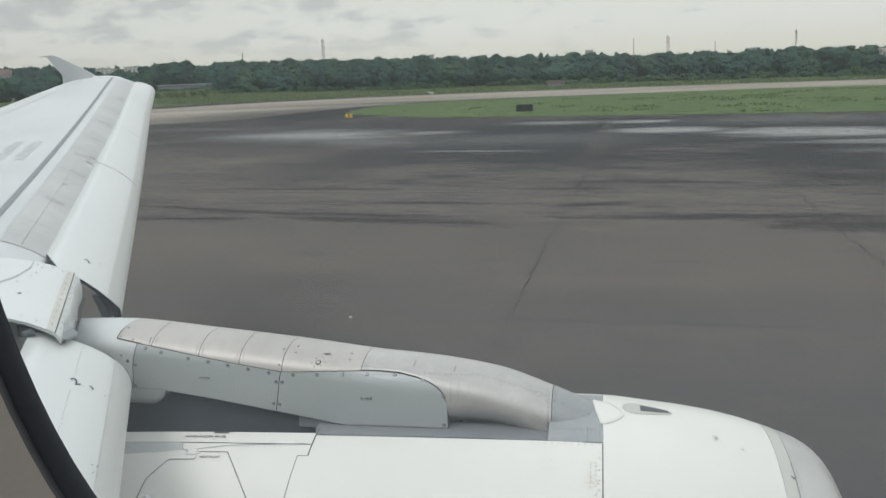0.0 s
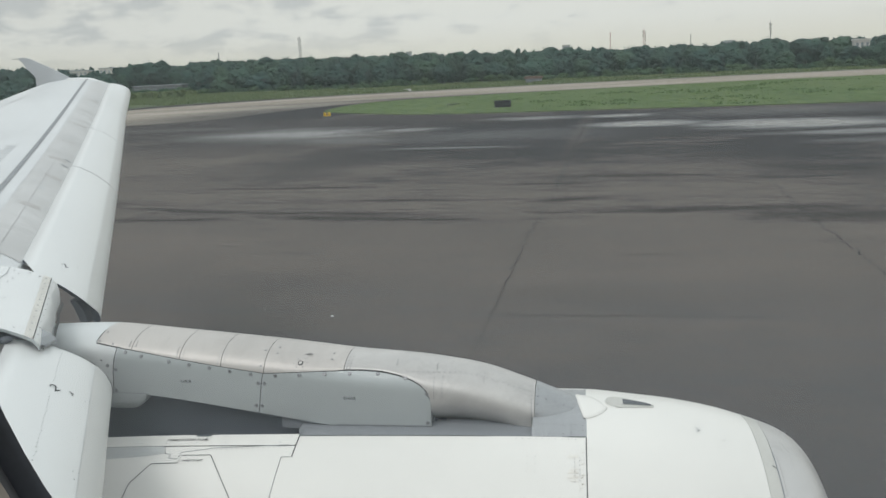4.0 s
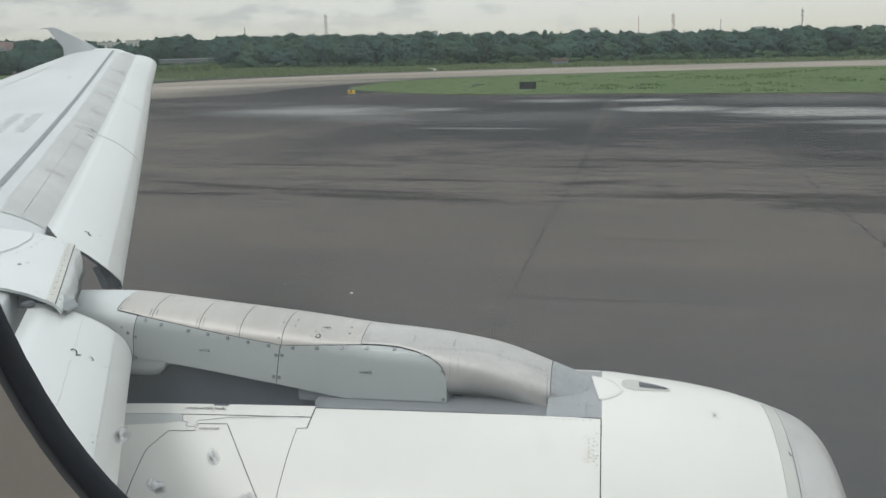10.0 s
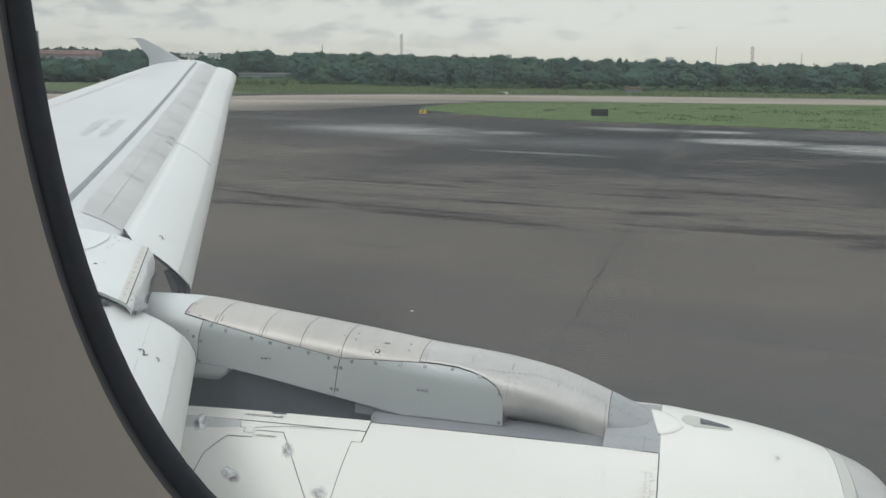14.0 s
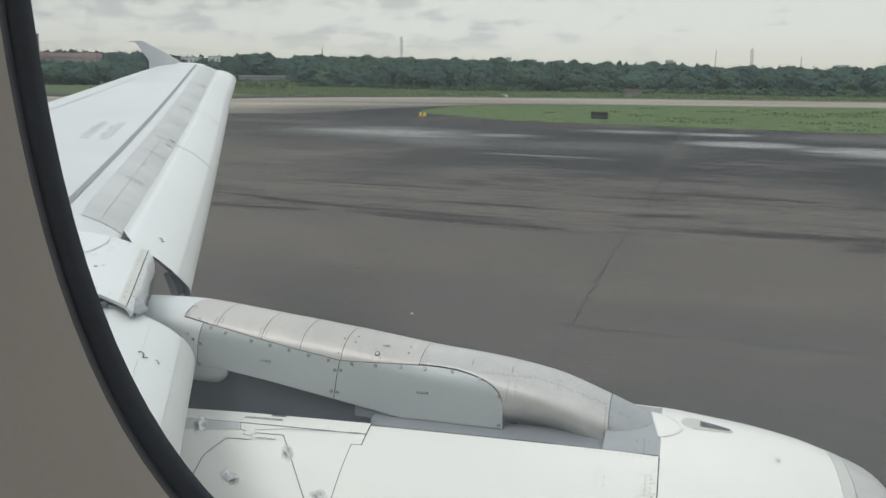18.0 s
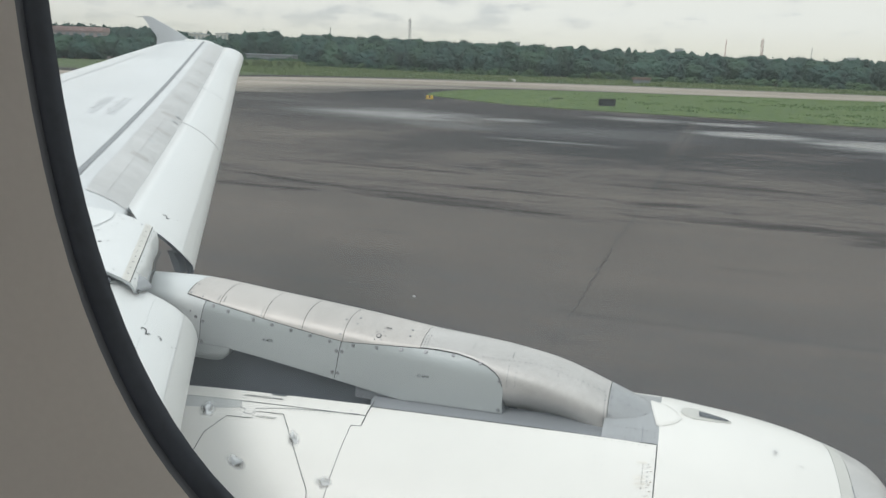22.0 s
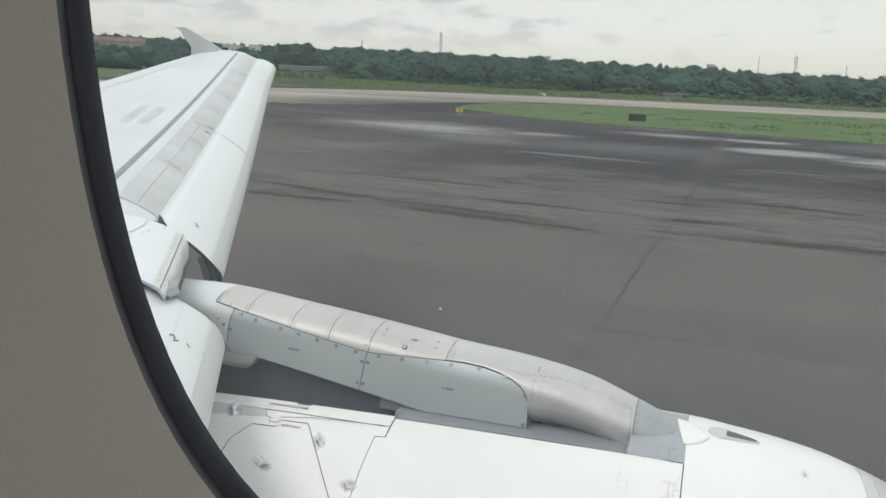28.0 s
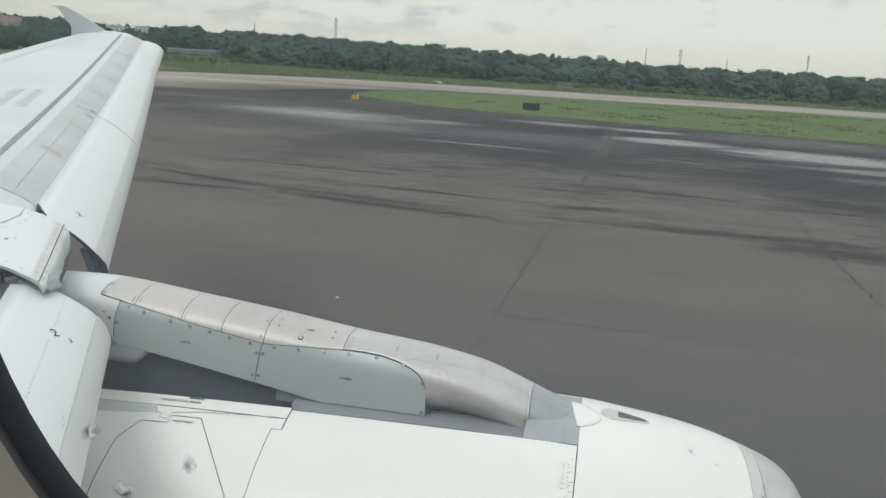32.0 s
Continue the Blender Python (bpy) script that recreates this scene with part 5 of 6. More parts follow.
lettering("stencil_text", "414BR", 0.0150, on_back(-1.345, 3.157, 0.0015), INK, pylon)
bm = bmesh.new()
bmesh.ops.create_cone(bm, cap_ends=True, segments=20, radius1=0.0145, radius2=0.013, depth=0.002)
port = part("fuel_drain_port", bm, INK)
port.matrix_basis = on_back(-1.367, 3.133, 0.001)
under(port, pylon)
bm = bmesh.new()
bmesh.ops.create_cone(bm, cap_ends=True, segments=20, radius1=0.0095, radius2=0.0088, depth=0.003)
cap = part("port_cap", bm, STEEL)
cap.matrix_basis = on_back(-1.367, 3.133, 0.0015)
under(cap, port)
for k in range(6):
    screw_at(RV, -1.367 + 0.033 * math.cos(1.05 * k), 3.133 + 0.016 * math.sin(1.05 * k), "rivet")


def on_cowl_face(x, angle):
    return Matrix.Translation(on_cowl(x, angle, 0.004)) @ pose(0, 0, 0, -angle, 0, 0) @ Matrix.Rotation(radians(-2.4), 4, "Y")


lettering("stencil_text", "HINGE ACCESS PANEL", 0.015, on_cowl_face(-1.91, -16.9), INK, engine, 1.02)
lettering("stencil_text", "HOIST POINT", 0.012, on_cowl_face(-1.835, -24.2), INK, engine, 1.0)


def on_slat(y, k, f, dx=0.0, dz=0.0, turn=0.0):
    """A frame on a slat's upper face, f of the way from point k to the next."""
    ring = slat_ring(y, 0, 17, dx, dz)
    a, b = Vector(ring[k]), Vector(ring[k + 1])
    p = a.lerp(b, f)
    slope = math.degrees(math.atan2(a.z - b.z, b.x - a.x))
    return Matrix.Translation(p + Vector((0.3, 0, 0.95)) * 0.004) @ pose(0, 0, 0, 0, slope, 0) @ pose(0, 0, 0, 0, 0, turn)


lettering("stencil_text", "2", 0.048, on_slat(4.82, 2, 0.75, 0.10, -0.055, 65), INK, wing)
lettering("stencil_text", "3", 0.026, on_slat(4.86, 3, 0.70, 0.10, -0.055, 65), INK, wing)
lettering("stencil_text", "2", 0.046, on_slat(6.36, 2, 0.6, 0, 0, 65), INK, wing)
lettering("stencil_text", "-", 0.040, on_slat(6.46, 3, 0.5, 0, 0, 65), INK, wing)
lettering("stencil_text", "3", 0.05, on_slat(9.48, 2, 0.95, 0, 0, 65), FAINT, wing)


def slat_rivet(mesh, y, u):
    m = on_slat(y, int(u), u - int(u), 0.10, -0.055)
    fasten(mesh, m.translation - Vector((0.0007, 0, 0.0022)), m.to_3x3() @ Vector((0, 0, 1)), wing, "rivet")


SCREW_PALE = disc(0.0030)
SCREW_PALE.materials[0] = FAINT
for k in range(34):
    y = 5.07 - 0.031 * k
    if not 4.76 < y < 4.88:
        slat_rivet(SCREW_PALE, y, 2.60 + (0.05 if k % 5 == 0 else 0))
for y, u in ((4.89, 4.65), (4.91, 4.95), (4.95, 5.25), (4.87, 5.15), (4.90, 5.35), (4.33, 4.60), (4.35, 4.95), (4.33, 5.25), (4.30, 5.05), (4.29, 4.75), (4.31, 5.40)):
    slat_rivet(SCREW_TINY, y, u)
corner = Vector(slat_ring(5.05, 0, 17, 0.10, -0.055)[0])
bm = bmesh.new()
box(bm, (0.035, 0.05, 0.018), Matrix.Translation(corner + Vector((0.004, -0.005, 0.012))) @ pose(0, 0, 0, 0, 15, -20), 0.003)
under(part("corner_bracket", bm, CAVITY, None, "small dark bracket at the slat's corner"), wing)


# ---- cabin ----
def oval(cx, cz, a, b, y, n=96, e=3.0):
    out = []
    for i in range(n):
        t = 2 * math.pi * i / n
        c, s = math.cos(t), math.sin(t)
        out.append((cx + a * math.copysign(abs(c) ** (2 / e), c), y, cz + b * math.copysign(abs(s) ** (2 / e), s)))
    return out


WX, WZ, WA, WB = -0.0146, 4.58, 0.145, 0.245
window = thing("window_1", "aircraft cabin window with a dark rubber seal and wet pane", "window", (WX, 1.9, WZ), kind="structure")


def rim(extra, y, e=3.0):
    return oval(WX, WZ, WA + extra, WB + extra, y, e=e)


v, fcs = loft([rim(0.034, 1.920), rim(0.012, 1.9075), rim(0.003, 1.9022), rim(0.0, 1.900), rim(0.0012, 1.8977), rim(0.0034, 1.8967), rim(0.0057, 1.8970)], closed=True)
under(part_of("window_seal", v, fcs, SEAL, None, "dark rubber seal", smooth=True), window)
v, fcs = loft([rim(0.0056, 1.8972), rim(0.0058, 1.8961), rim(0.0061, 1.8954), rim(0.0064, 1.8951)], closed=True)
under(part_of("bezel", v, fcs, mat("grey_bezel_plastic", (0.13, 0.135, 0.15), 0.45), None, "narrow grey bezel", smooth=True), window)
v, fcs = loft([rim(0.0063, 1.8952), rim(0.0110, 1.8908), rim(0.024, 1.884), rim(0.036, 1.877), rim(0.06, 1.868), rim(0.10, 1.860), oval(WX, WZ, 0.40, 0.50, 1.852, e=4), oval(WX, WZ, 1.45, 0.95, 1.78, e=8)], closed=True)
tagged(part_of("wall_cabin", v, fcs, LINER, None, smooth=True), "beige plastic cabin side wall round the window", "wall", kind="structure")

GLASS = bpy.data.materials.new("haze_veiled_window_pane")
GLASS.use_nodes = True
gn, gl = GLASS.node_tree.nodes, GLASS.node_tree.links
gn.clear()
g_out, g_mix, g_tr, g_gl, g_fr = gn.new("ShaderNodeOutputMaterial"), gn.new("ShaderNodeMixShader"), gn.new("ShaderNodeBsdfTransparent"), gn.new("ShaderNodeBsdfGlossy"), gn.new("ShaderNodeFresnel")
g_fr.inputs["IOR"].default_value = 1.25
g_gl.inputs["Roughness"].default_value = 0.02
g_tr.inputs["Color"].default_value = (0.985, 0.99, 0.985, 1)
gl.new(g_fr.outputs[0], g_mix.inputs[0])
gl.new(g_tr.outputs[0], g_mix.inputs[1])
gl.new(g_gl.outputs[0], g_mix.inputs[2])
# even translucent veil that lifts the darks, in place of haze and glare
g_haze, g_veil = gn.new("ShaderNodeBsdfTranslucent"), gn.new("ShaderNodeMixShader")
g_haze.inputs["Color"].default_value = (0.90, 0.97, 1.0, 1)
g_veil.inputs[0].default_value = 0.084
gl.new(g_mix.outputs[0], g_veil.inputs[1])
gl.new(g_haze.outputs[0], g_veil.inputs[2])
gl.new(g_veil.outputs[0], g_out.inputs[0])
ring = rim(0.016, 1.9085)
v = [(WX, 1.9085, WZ)] + ring
pane = under(part_of("pane", v, [(0, i + 1, (i + 1) % 96 + 1) for i in range(96)], GLASS, None, "clear pane"), window)
pane.visible_shadow = False
def smear_material(name, seed, strength):
    """Half-clear water on the pane, densest in the middle, with highlight and shadow swirled in as colour."""
    m = bpy.data.materials.new(name)
    m.use_nodes = True
    g = Graph(m)
    g.n.remove(g.n["Principled BSDF"])
    ln = g.n.new("ShaderNodeVectorMath")
    ln.operation = "LENGTH"
    g.l.new(g.co, ln.inputs[0])
    swirl = g.noise(0.9, 1, turn=seed, warp=0.8)
    d = g.math("ADD", ln.outputs["Value"], g.math("MULTIPLY", g.math("SUBTRACT", swirl, 0.5), 0.9))
    cover = g.math("MULTIPLY", g.step(d, 0.95, 0.15), strength)
    fine = g.noise(0.9, 1, turn=seed + 40, warp=0.6)
    # white and dark tones paint the drop's highlight and shadow
    clear, water, shade, tone, mix = (g.n.new("ShaderNode" + k) for k in ("BsdfTransparent", "BsdfTranslucent", "BsdfDiffuse", "MixShader", "MixShader"))
    water.inputs["Color"].default_value = (0.95, 0.97, 1.0, 1)
    shade.inputs["Color"].default_value = (0.20, 0.21, 0.23, 1)
    g.l.new(g.step(fine, 0.42, 0.60), tone.inputs[0])
    g.l.new(water.outputs[0], tone.inputs[1])
    g.l.new(shade.outputs[0], tone.inputs[2])
    g.l.new(cover, mix.inputs[0])
    g.l.new(clear.outputs[0], mix.inputs[1])
    g.l.new(tone.outputs[0], mix.inputs[2])
    g.l.new(mix.outputs[0], g.n["Material Output"].inputs[0])
    return m


for k, (x, z, r, tilt, strength) in enumerate(((-0.1190, 4.3790, 0.0031, 50, 0.55), (-0.0920, 4.3740, 0.0027, 15, 0.50), (-0.1098, 4.3640, 0.0032, -60, 0.60), (-0.0830, 4.3625, 0.0028, 70, 0.45))):
    bm = bmesh.new()
    bmesh.ops.create_icosphere(bm, subdivisions=3, radius=1.0)
    for q in bm.verts:
        q.co *= 1 + 0.18 * noise.noise(q.co * 1.3 + Vector((x * 300, 0, z * 90)))
        q.co.y *= 0.12
    drop = part("water_drop", bm, smear_material("smeared_water_" + "abcd"[k], 40 * k, strength), None, smooth=True)
    drop.matrix_basis = pose(x, 1.9078, z, 0, tilt, 0) @ Matrix.Diagonal((r * 0.85, r * 0.6, r * 1.25, 1))
    drop.visible_shadow = False
    tagged(drop, "small smeared rain drop clinging to the window pane", "drop", group="rain drops on the pane")

# fuselage shell round the cabin, open fore and aft
def hull(a):
    return 1.975 * math.sin(a), 4.1 + 1.975 * math.cos(a)


CABIN = mat("pale_cabin_lining", (0.62, 0.60, 0.56), 0.7, vary=0.05)
for name, a, b in (("fuselage_belly", 108, 252), ("fuselage_roof", 292, 436)):
    v, fcs = loft([[(x, *hull(radians(d))) for d in range(a, b + 1, 6)] for x in (-1.5, -0.75, 0, 0.75, 1.5)])
    tagged(part_of(name, v, fcs, CABIN, None, smooth=True), "pale aircraft fuselage shell round the cabin", "fuselage", kind="structure")
# out of view: starboard half shells added to block sky from the cowl
for x0, x1 in ((-11.0, -1.5), (1.5, 8.0)):
    v, fcs = loft([[(x, *hull(radians(d))) for d in range(0, 181, 6)] for x in steps(x0, x1, 6)])
    tagged(part_of("fuselage_side", v, fcs, WHITE, None, smooth=True), "white fuselage side running on past the window", "fuselage", kind="structure")
outer = [oval(WX, WZ, WA + 0.036, WB + 0.036, 1.921), oval(WX, WZ, WA + 0.05, WB + 0.05, 1.928)]
edge = []
for x, _, z in oval(WX, WZ, 1.49, 0.60, 0, e=10):
    zz = min(max(z, 3.49), 4.71)
    edge.append((x + 0.0146, math.sqrt(1.975 ** 2 - (zz - 4.1) ** 2), zz))
v, fcs = loft(outer + [edge], closed=True)
tagged(part_of("fuselage_side", v, fcs, WHITE, None, smooth=False), "white fuselage side with a window opening", "fuselage", kind="structure")
tagged(part_of("floor", [(-1.5, -1.8, 3.42), (1.5, -1.8, 3.42), (1.5, 1.8, 3.42), (-1.5, 1.8, 3.42)], [(0, 1, 2, 3)], mat("grey_cabin_carpet", (0.10, 0.105, 0.12), 0.95), None), "grey cabin carpet floor", "floor", kind="structure")

# ---- airfield things ----
sign = thing("taxiway_sign", "black boxy taxiway sign seen from behind on the grass", "sign", (-8.75, 103, 0.06))
bm = bmesh.new()
box(bm, (1.95, 0.28, 0.82), pose(0, 0, 0.52, 0, 0, 4), 0.03)
part("panel", bm, SIGN_BLACK, sign)
for x in (-0.7, 0.7):
    bm = bmesh.new()
    tube(bm, (x, 0, 0), (x, 0, 0.14), 0.04)
    part("leg", bm, MAST, sign)

marker = thing("edge_marker", "pair of small yellow taxiway edge marker lights", "marker", (-30.6, 104.4, 0.0))
for x in (-0.28, 0.28):
    bm = bmesh.new()
    tube(bm, (x, 0, 0), (x, 0, 0.12), 0.05, 0.05)
    part("stem", bm, MAST, marker)
    bm = bmesh.new()
    bmesh.ops.create_uvsphere(bm, u_segments=12, v_segments=8, radius=0.19, matrix=Matrix.Translation((x, 0, 0.28)))
    part("lamp_head", bm, YELLOW, marker, smooth=True)
bm = bmesh.new()
box(bm, (0.9, 0.3, 0.10), pose(0, 0, 0.05), 0.02)
part("base", bm, YELLOW, marker)

barrow = thing("fallen_board", "dark broken board lying on the grass island", "board", (-16.6, 115, 0.06))
bm = bmesh.new()
box(bm, (1.5, 0.4, 0.10), pose(0.4, 0, 0.28, 0, -4, 0), 0.02)
part("board", bm, SIGN_BLACK, barrow)
bm = bmesh.new()
box(bm, (0.12, 0.12, 0.5), pose(-0.5, 0, 0.2), 0.02)
part("post", bm, MAST, barrow)


# grass tufts and weeds: small blades of the island and verge
def tufts(name, spots, m, label, low, high, seed):
    r = random.Random(seed)
    verts, faces = [], []
    for x, y, s in spots:
        for k in range(7):
            a = r.uniform(0, 6.28)
            h = r.uniform(low, high) * s
            w = h * r.uniform(0.35, 0.7)
            px, py = x + r.gauss(0, 0.35 * s), y + r.gauss(0, 0.35 * s)
            lx, ly = r.gauss(0, 0.3) * h, r.gauss(0, 0.3) * h
            i = len(verts)
            verts += [(px - w * math.cos(a), py - w * math.sin(a), 0.03), (px + w * math.cos(a), py + w * math.sin(a), 0.03), (px + lx + w * 0.5 * math.cos(a), py + ly + w * 0.5 * math.sin(a), 0.03 + h), (px + lx - w * 0.5 * math.cos(a), py + ly, 0.03 + h * 0.8)]
            faces.append((i, i + 1, i + 2, i + 3))
    return tagged(part_of(name, verts, faces, m), label, "grass", kind="stuff")


def in_island(x, y):
    near = along([(-36, 125), (-33, 116), (-26, 107), (-17, 98.5), (1, 92.5), (25, 85.5), (70, 75), (300, 31)], x)
    far = along([(-36, 146), (-20, 161), (0, 166), (38, 172), (90, 161), (160, 148)], x)
    return near < y < far


rg = random.Random(8)
spots, weeds = [], []
while len(spots) < 3600:
    x, y = rg.uniform(-36, 95), rg.uniform(74, 172)
    if in_island(x, y):
        spots.append((x, y, rg.uniform(0.6, 1.2)))
clumps = [(rg.uniform(-10, 90), rg.uniform(82, 160)) for _ in range(60)]
while len(weeds) < 620:
    cx, cy = rg.choice(clumps)
    x, y = cx + rg.gauss(0, 1.1), cy + rg.gauss(0, 1.6)
    if in_island(x, y):
        weeds.append((x, y, rg.uniform(0.7, 1.4)))
GRASS_BLADE = mat("bright_grass_blades", (0.142, 0.205, 0.066), 0.95, vary=0.4, scale=0.3, fine=2, second=(0.103, 0.156, 0.047))
WEED = mat("darker_weed_leaves", (0.150, 0.225, 0.092), 0.95, vary=0.4, scale=0.3, fine=2, second=(0.108, 0.170, 0.070))
tufts("grass_tufts", spots, GRASS_BLADE, "bright green grass blades on the island", 0.06, 0.13, 1)
tufts("weeds", weeds, WEED, "darker green weed clumps in the island grass", 0.10, 0.26, 2)


def tree_line(x):
    """Where the wood begins behind the taxiway."""
    return along([(-600, 480), (-420, 425), (-330, 405), (-270, 432), (-230, 452), (-176, 425), (-132, 385), (-90, 345), (-50, 330), (-18, 326), (15, 308), (42, 296), (66, 278), (110, 258), (170, 240), (300, 215)], x)


def tree_height(x, y):
    """How tall the wood stands; it is older and higher aft of the wing."""
    return 4.6 + y * along([(-0.85, 0.0232), (-0.72, 0.0240), (-0.66, 0.0225), (-0.62, 0.0205), (-0.575, 0.0210), (-0.545, 0.0265), (-0.50, 0.0280), (-0.417, 0.0266), (-0.26, 0.0228), (-0.143, 0.0214), (0.068, 0.0163), (0.264, 0.0147), (0.5, 0.0140)], x / y)


verge = []
while len(verge) < 9000:
    x = rg.uniform(-230, 120)
    far = tree_line(x)
    y = far - rg.random() * 150
    if y > along([(-230, 230), (-170, 206), (-105, 200), (-68, 230), (-9, 241), (67, 236), (120, 224)], x):
        verge.append((x, y, rg.uniform(0.7, 1.6)))
VERGE = mat("olive_verge_blades", (0.190, 0.235, 0.118), 0.95, vary=0.4, scale=0.1, fine=1, second=(0.120, 0.160, 0.080))
tufts("verge_grass", verge, VERGE, "long dull green grass on the verge before the trees", 0.2, 0.5, 3)


scrub = []
while len(scrub) < 900:
    y = rg.uniform(335, 415)
    scrub.append((rg.uniform(-0.55, -0.468) * y, y, rg.uniform(1.5, 3.0)))
tufts("tall_grass", scrub, VERGE, "tall pale green grass in the clearing before the shed", 0.45, 1.1, 4)


# ---- woods ----
def lobe(r, verts, faces, centre, br, leaves, s0, flat=0.85, fine=2):
    """A rough leafy mass: an uneven core under a shell of small leaves."""
    core = bmesh.new()
    bmesh.ops.create_icosphere(core, subdivisions=fine, radius=1.0)
    first = len(verts)
    off = Vector((r.uniform(0, 50), r.uniform(0, 50), r.uniform(0, 50)))
    outs = []
    for q in core.verts:
        k = 0.95 + 0.40 * noise.noise(q.co * 1.8 + off) + 0.35 * noise.noise(q.co * 4.5 + off) + r.uniform(-0.06, 0.06)
        outs.append((q.co.copy(), k))
        verts.append(centre + Vector((q.co.x, q.co.y, q.co.z * flat)) * br * k)
    faces += [tuple(first + w.index for w in q.verts) for q in core.faces]
    core.free()
    for k in range(leaves):
        d, reach = outs[r.randrange(len(outs))]
        d = (d + 0.12 * Vector((r.gauss(0, 1), r.gauss(0, 1), r.gauss(0, 1)))).normalized()
        p = centre + Vector((d.x, d.y, d.z * flat)) * br * reach * (0.96 + 0.20 * r.random() ** 2)
        s = s0 * r.uniform(0.5, 1.4)
        u = d.cross(Vector((r.gauss(0, 1), r.gauss(0, 1), r.gauss(0, 1)))).normalized()
        w = (d + 0.9 * Vector((r.gauss(0, 1), r.gauss(0, 1), r.gauss(0, 1)))).normalized().cross(u)
        i = len(verts)
        verts += [p - u * s, p - w * s * 0.7, p + u * s, p + w * s * 0.7]
        faces.append((i, i + 1, i + 2, i + 3))


def tree(height, spread, seed, top=0.5):
    """A broadleaf tree: trunk, limbs and a full ragged crown that reaches low."""
    r = random.Random(seed)
    t = thing("tree", "dense dark green broadleaf tree at the airfield edge", "tree", group="trees along the airfield")
    bm = bmesh.new()
    tube(bm, (0, 0, -0.3), (0.1, 0, height * 0.55), height * 0.028, height * 0.014, 7)
    for k in range(7):
        a = k * 2.4 + r.random()
        tube(bm, (0.05, 0, height * (0.20 + 0.05 * k)), (math.cos(a) * spread * 0.32, math.sin(a) * spread * 0.32, height * (0.40 + 0.06 * k)), height * 0.012, height * 0.005, 5)
    part("trunk", bm, BARK, t)
    verts, faces = [], []
    lobe(r, verts, faces, Vector((0, 0, height * 0.52)), spread * 0.36, 500, 0.20 * height / 11, 1.05 * height / spread * 0.95, 3)
    for k in range(15):
        a, h = k * 2.4 + r.uniform(-0.5, 0.5), 0.12 + 0.74 * ((k * 0.618) % 1.0)
        q = spread * 0.30 * math.sin(math.pi * min(1.0, 0.30 + 0.70 * h)) ** top
        c = Vector((math.cos(a) * q, math.sin(a) * q, height * h))
        lobe(r, verts, faces, c, spread * r.uniform(0.11, 0.21), 330, 0.17 * height / 11, 0.9, 2)
    part_of("crown", verts, faces, LEAF, t)
    return t


rng = random.Random(5)
SHAPES = ((11.0, 8.0, 0.5), (12.0, 8.5, 0.6), (10.0, 8.5, 0.4), (13.0, 6.5, 0.8), (10.6, 10.0, 0.4), (9.0, 7.5, 0.5), (11.5, 7.0, 0.9), (10.0, 11.0, 0.35))
protos = [tree(h, s, i, k) for i, (h, s, k) in enumerate(SHAPES)]
for row, (depth, gap, tall) in enumerate(((4, 10.0, 0.72), (12, 7.6, 0.92), (26, 7.8, 1.06), (46, 8.0, 1.12))):
    x = -440 + row * 3
    while x < 150:
        k = rng.randrange(len(protos))
        px = x + rng.uniform(-2.5, 2.5)
        py = tree_line(px) + depth + rng.uniform(-5, 5)
        x += gap * rng.uniform(0.6, 1.4)
        # a clearing behind the wing
        if row < 3 and -0.545 < px / py < -0.478:
            continue
        # the wood thins out before the long building
        if row > 1 and px / py < -0.695:
            if row == 3:
                continue
            py -= 15
        # lower growth before the white house
        grow = min(tall, 1.0 if px / py < -0.68 else 2.0) * (0.80 if 0.285 < px / py < 0.325 and py < 295 else 1.0)
        size_z = tree_height(px, py) * grow * rng.uniform(0.93, 1.07) / SHAPES[k][0]
        wide = size_z * rng.uniform(1.15, 1.6)
        c = copy_thing(protos[k], Matrix.Translation((px, py, -0.08)) @ pose(0, 0, 0, 0, 0, rng.uniform(0, 360)))
        c.scale = (wide, wide, size_z)
for i, p in enumerate(protos):
    p.location = (-450 - 9 * i, 500, -0.08)
# the far wood, seen only as a ragged skyline
# its green is bluer still, with the far haze painted in
FAR_LEAF = foliage("hazed_far_foliage", ((0.048, 0.079, 0.070), (0.051, 0.085, 0.073)))
rf = random.Random(31)
verts, faces = [], []
a = -0.98
while a < 0.42:
    y = rf.uniform(570, 690)
    top = 4.5 + y * along([(-0.98, 0.0365), (-0.80, 0.0358), (-0.72, 0.0348), (-0.65, 0.0308), (-0.60, 0.0276), (-0.55, 0.0285), (-0.45, 0.0258), (-0.26, 0.0232), (-0.143, 0.0216), (0.068, 0.0166), (0.264, 0.0150), (0.5, 0.0142)], a) * rf.uniform(0.93, 1.03)
    wide = rf.uniform(5.0, 8.0)
    lobe(rf, verts, faces, Vector((a * y, y, top - wide * 1.3)), wide, 90, 0.7, 1.2)
    lobe(rf, verts, faces, Vector((a * y, y + 3, top * 0.35)), wide * 1.2, 0, 0.7, 1.0, 1)
    a += rf.uniform(0.006, 0.011)
tagged(part_of("far_wood", verts, faces, FAR_LEAF), "dark green wood far beyond the airfield, haze in its colour", "wood", kind="stuff")
# tall single trees above the wood
for x, y, s, k in ((-104, 402, 1.56, 0), (-101.5, 404, 1.48, 5), (150, 300, 1.05, 1), (54, 380, 1.02, 4), (88, 350, 1.0, 7), (-26.5, 400, 1.16, 3), (-25, 402, 1.12, 6), (-23.5, 399, 1.10, 3), (96, 345, 1.06, 0), (4, 395, 1.12, 2)):
    c = copy_thing(protos[k], Matrix.Translation((x, y, -0.08)) @ pose(0, 0, 0, 0, 0, 50 * k))
    c.scale = (s * 0.5, s * 0.5, s) if k in (0, 3, 5, 6) else (s, s, s)


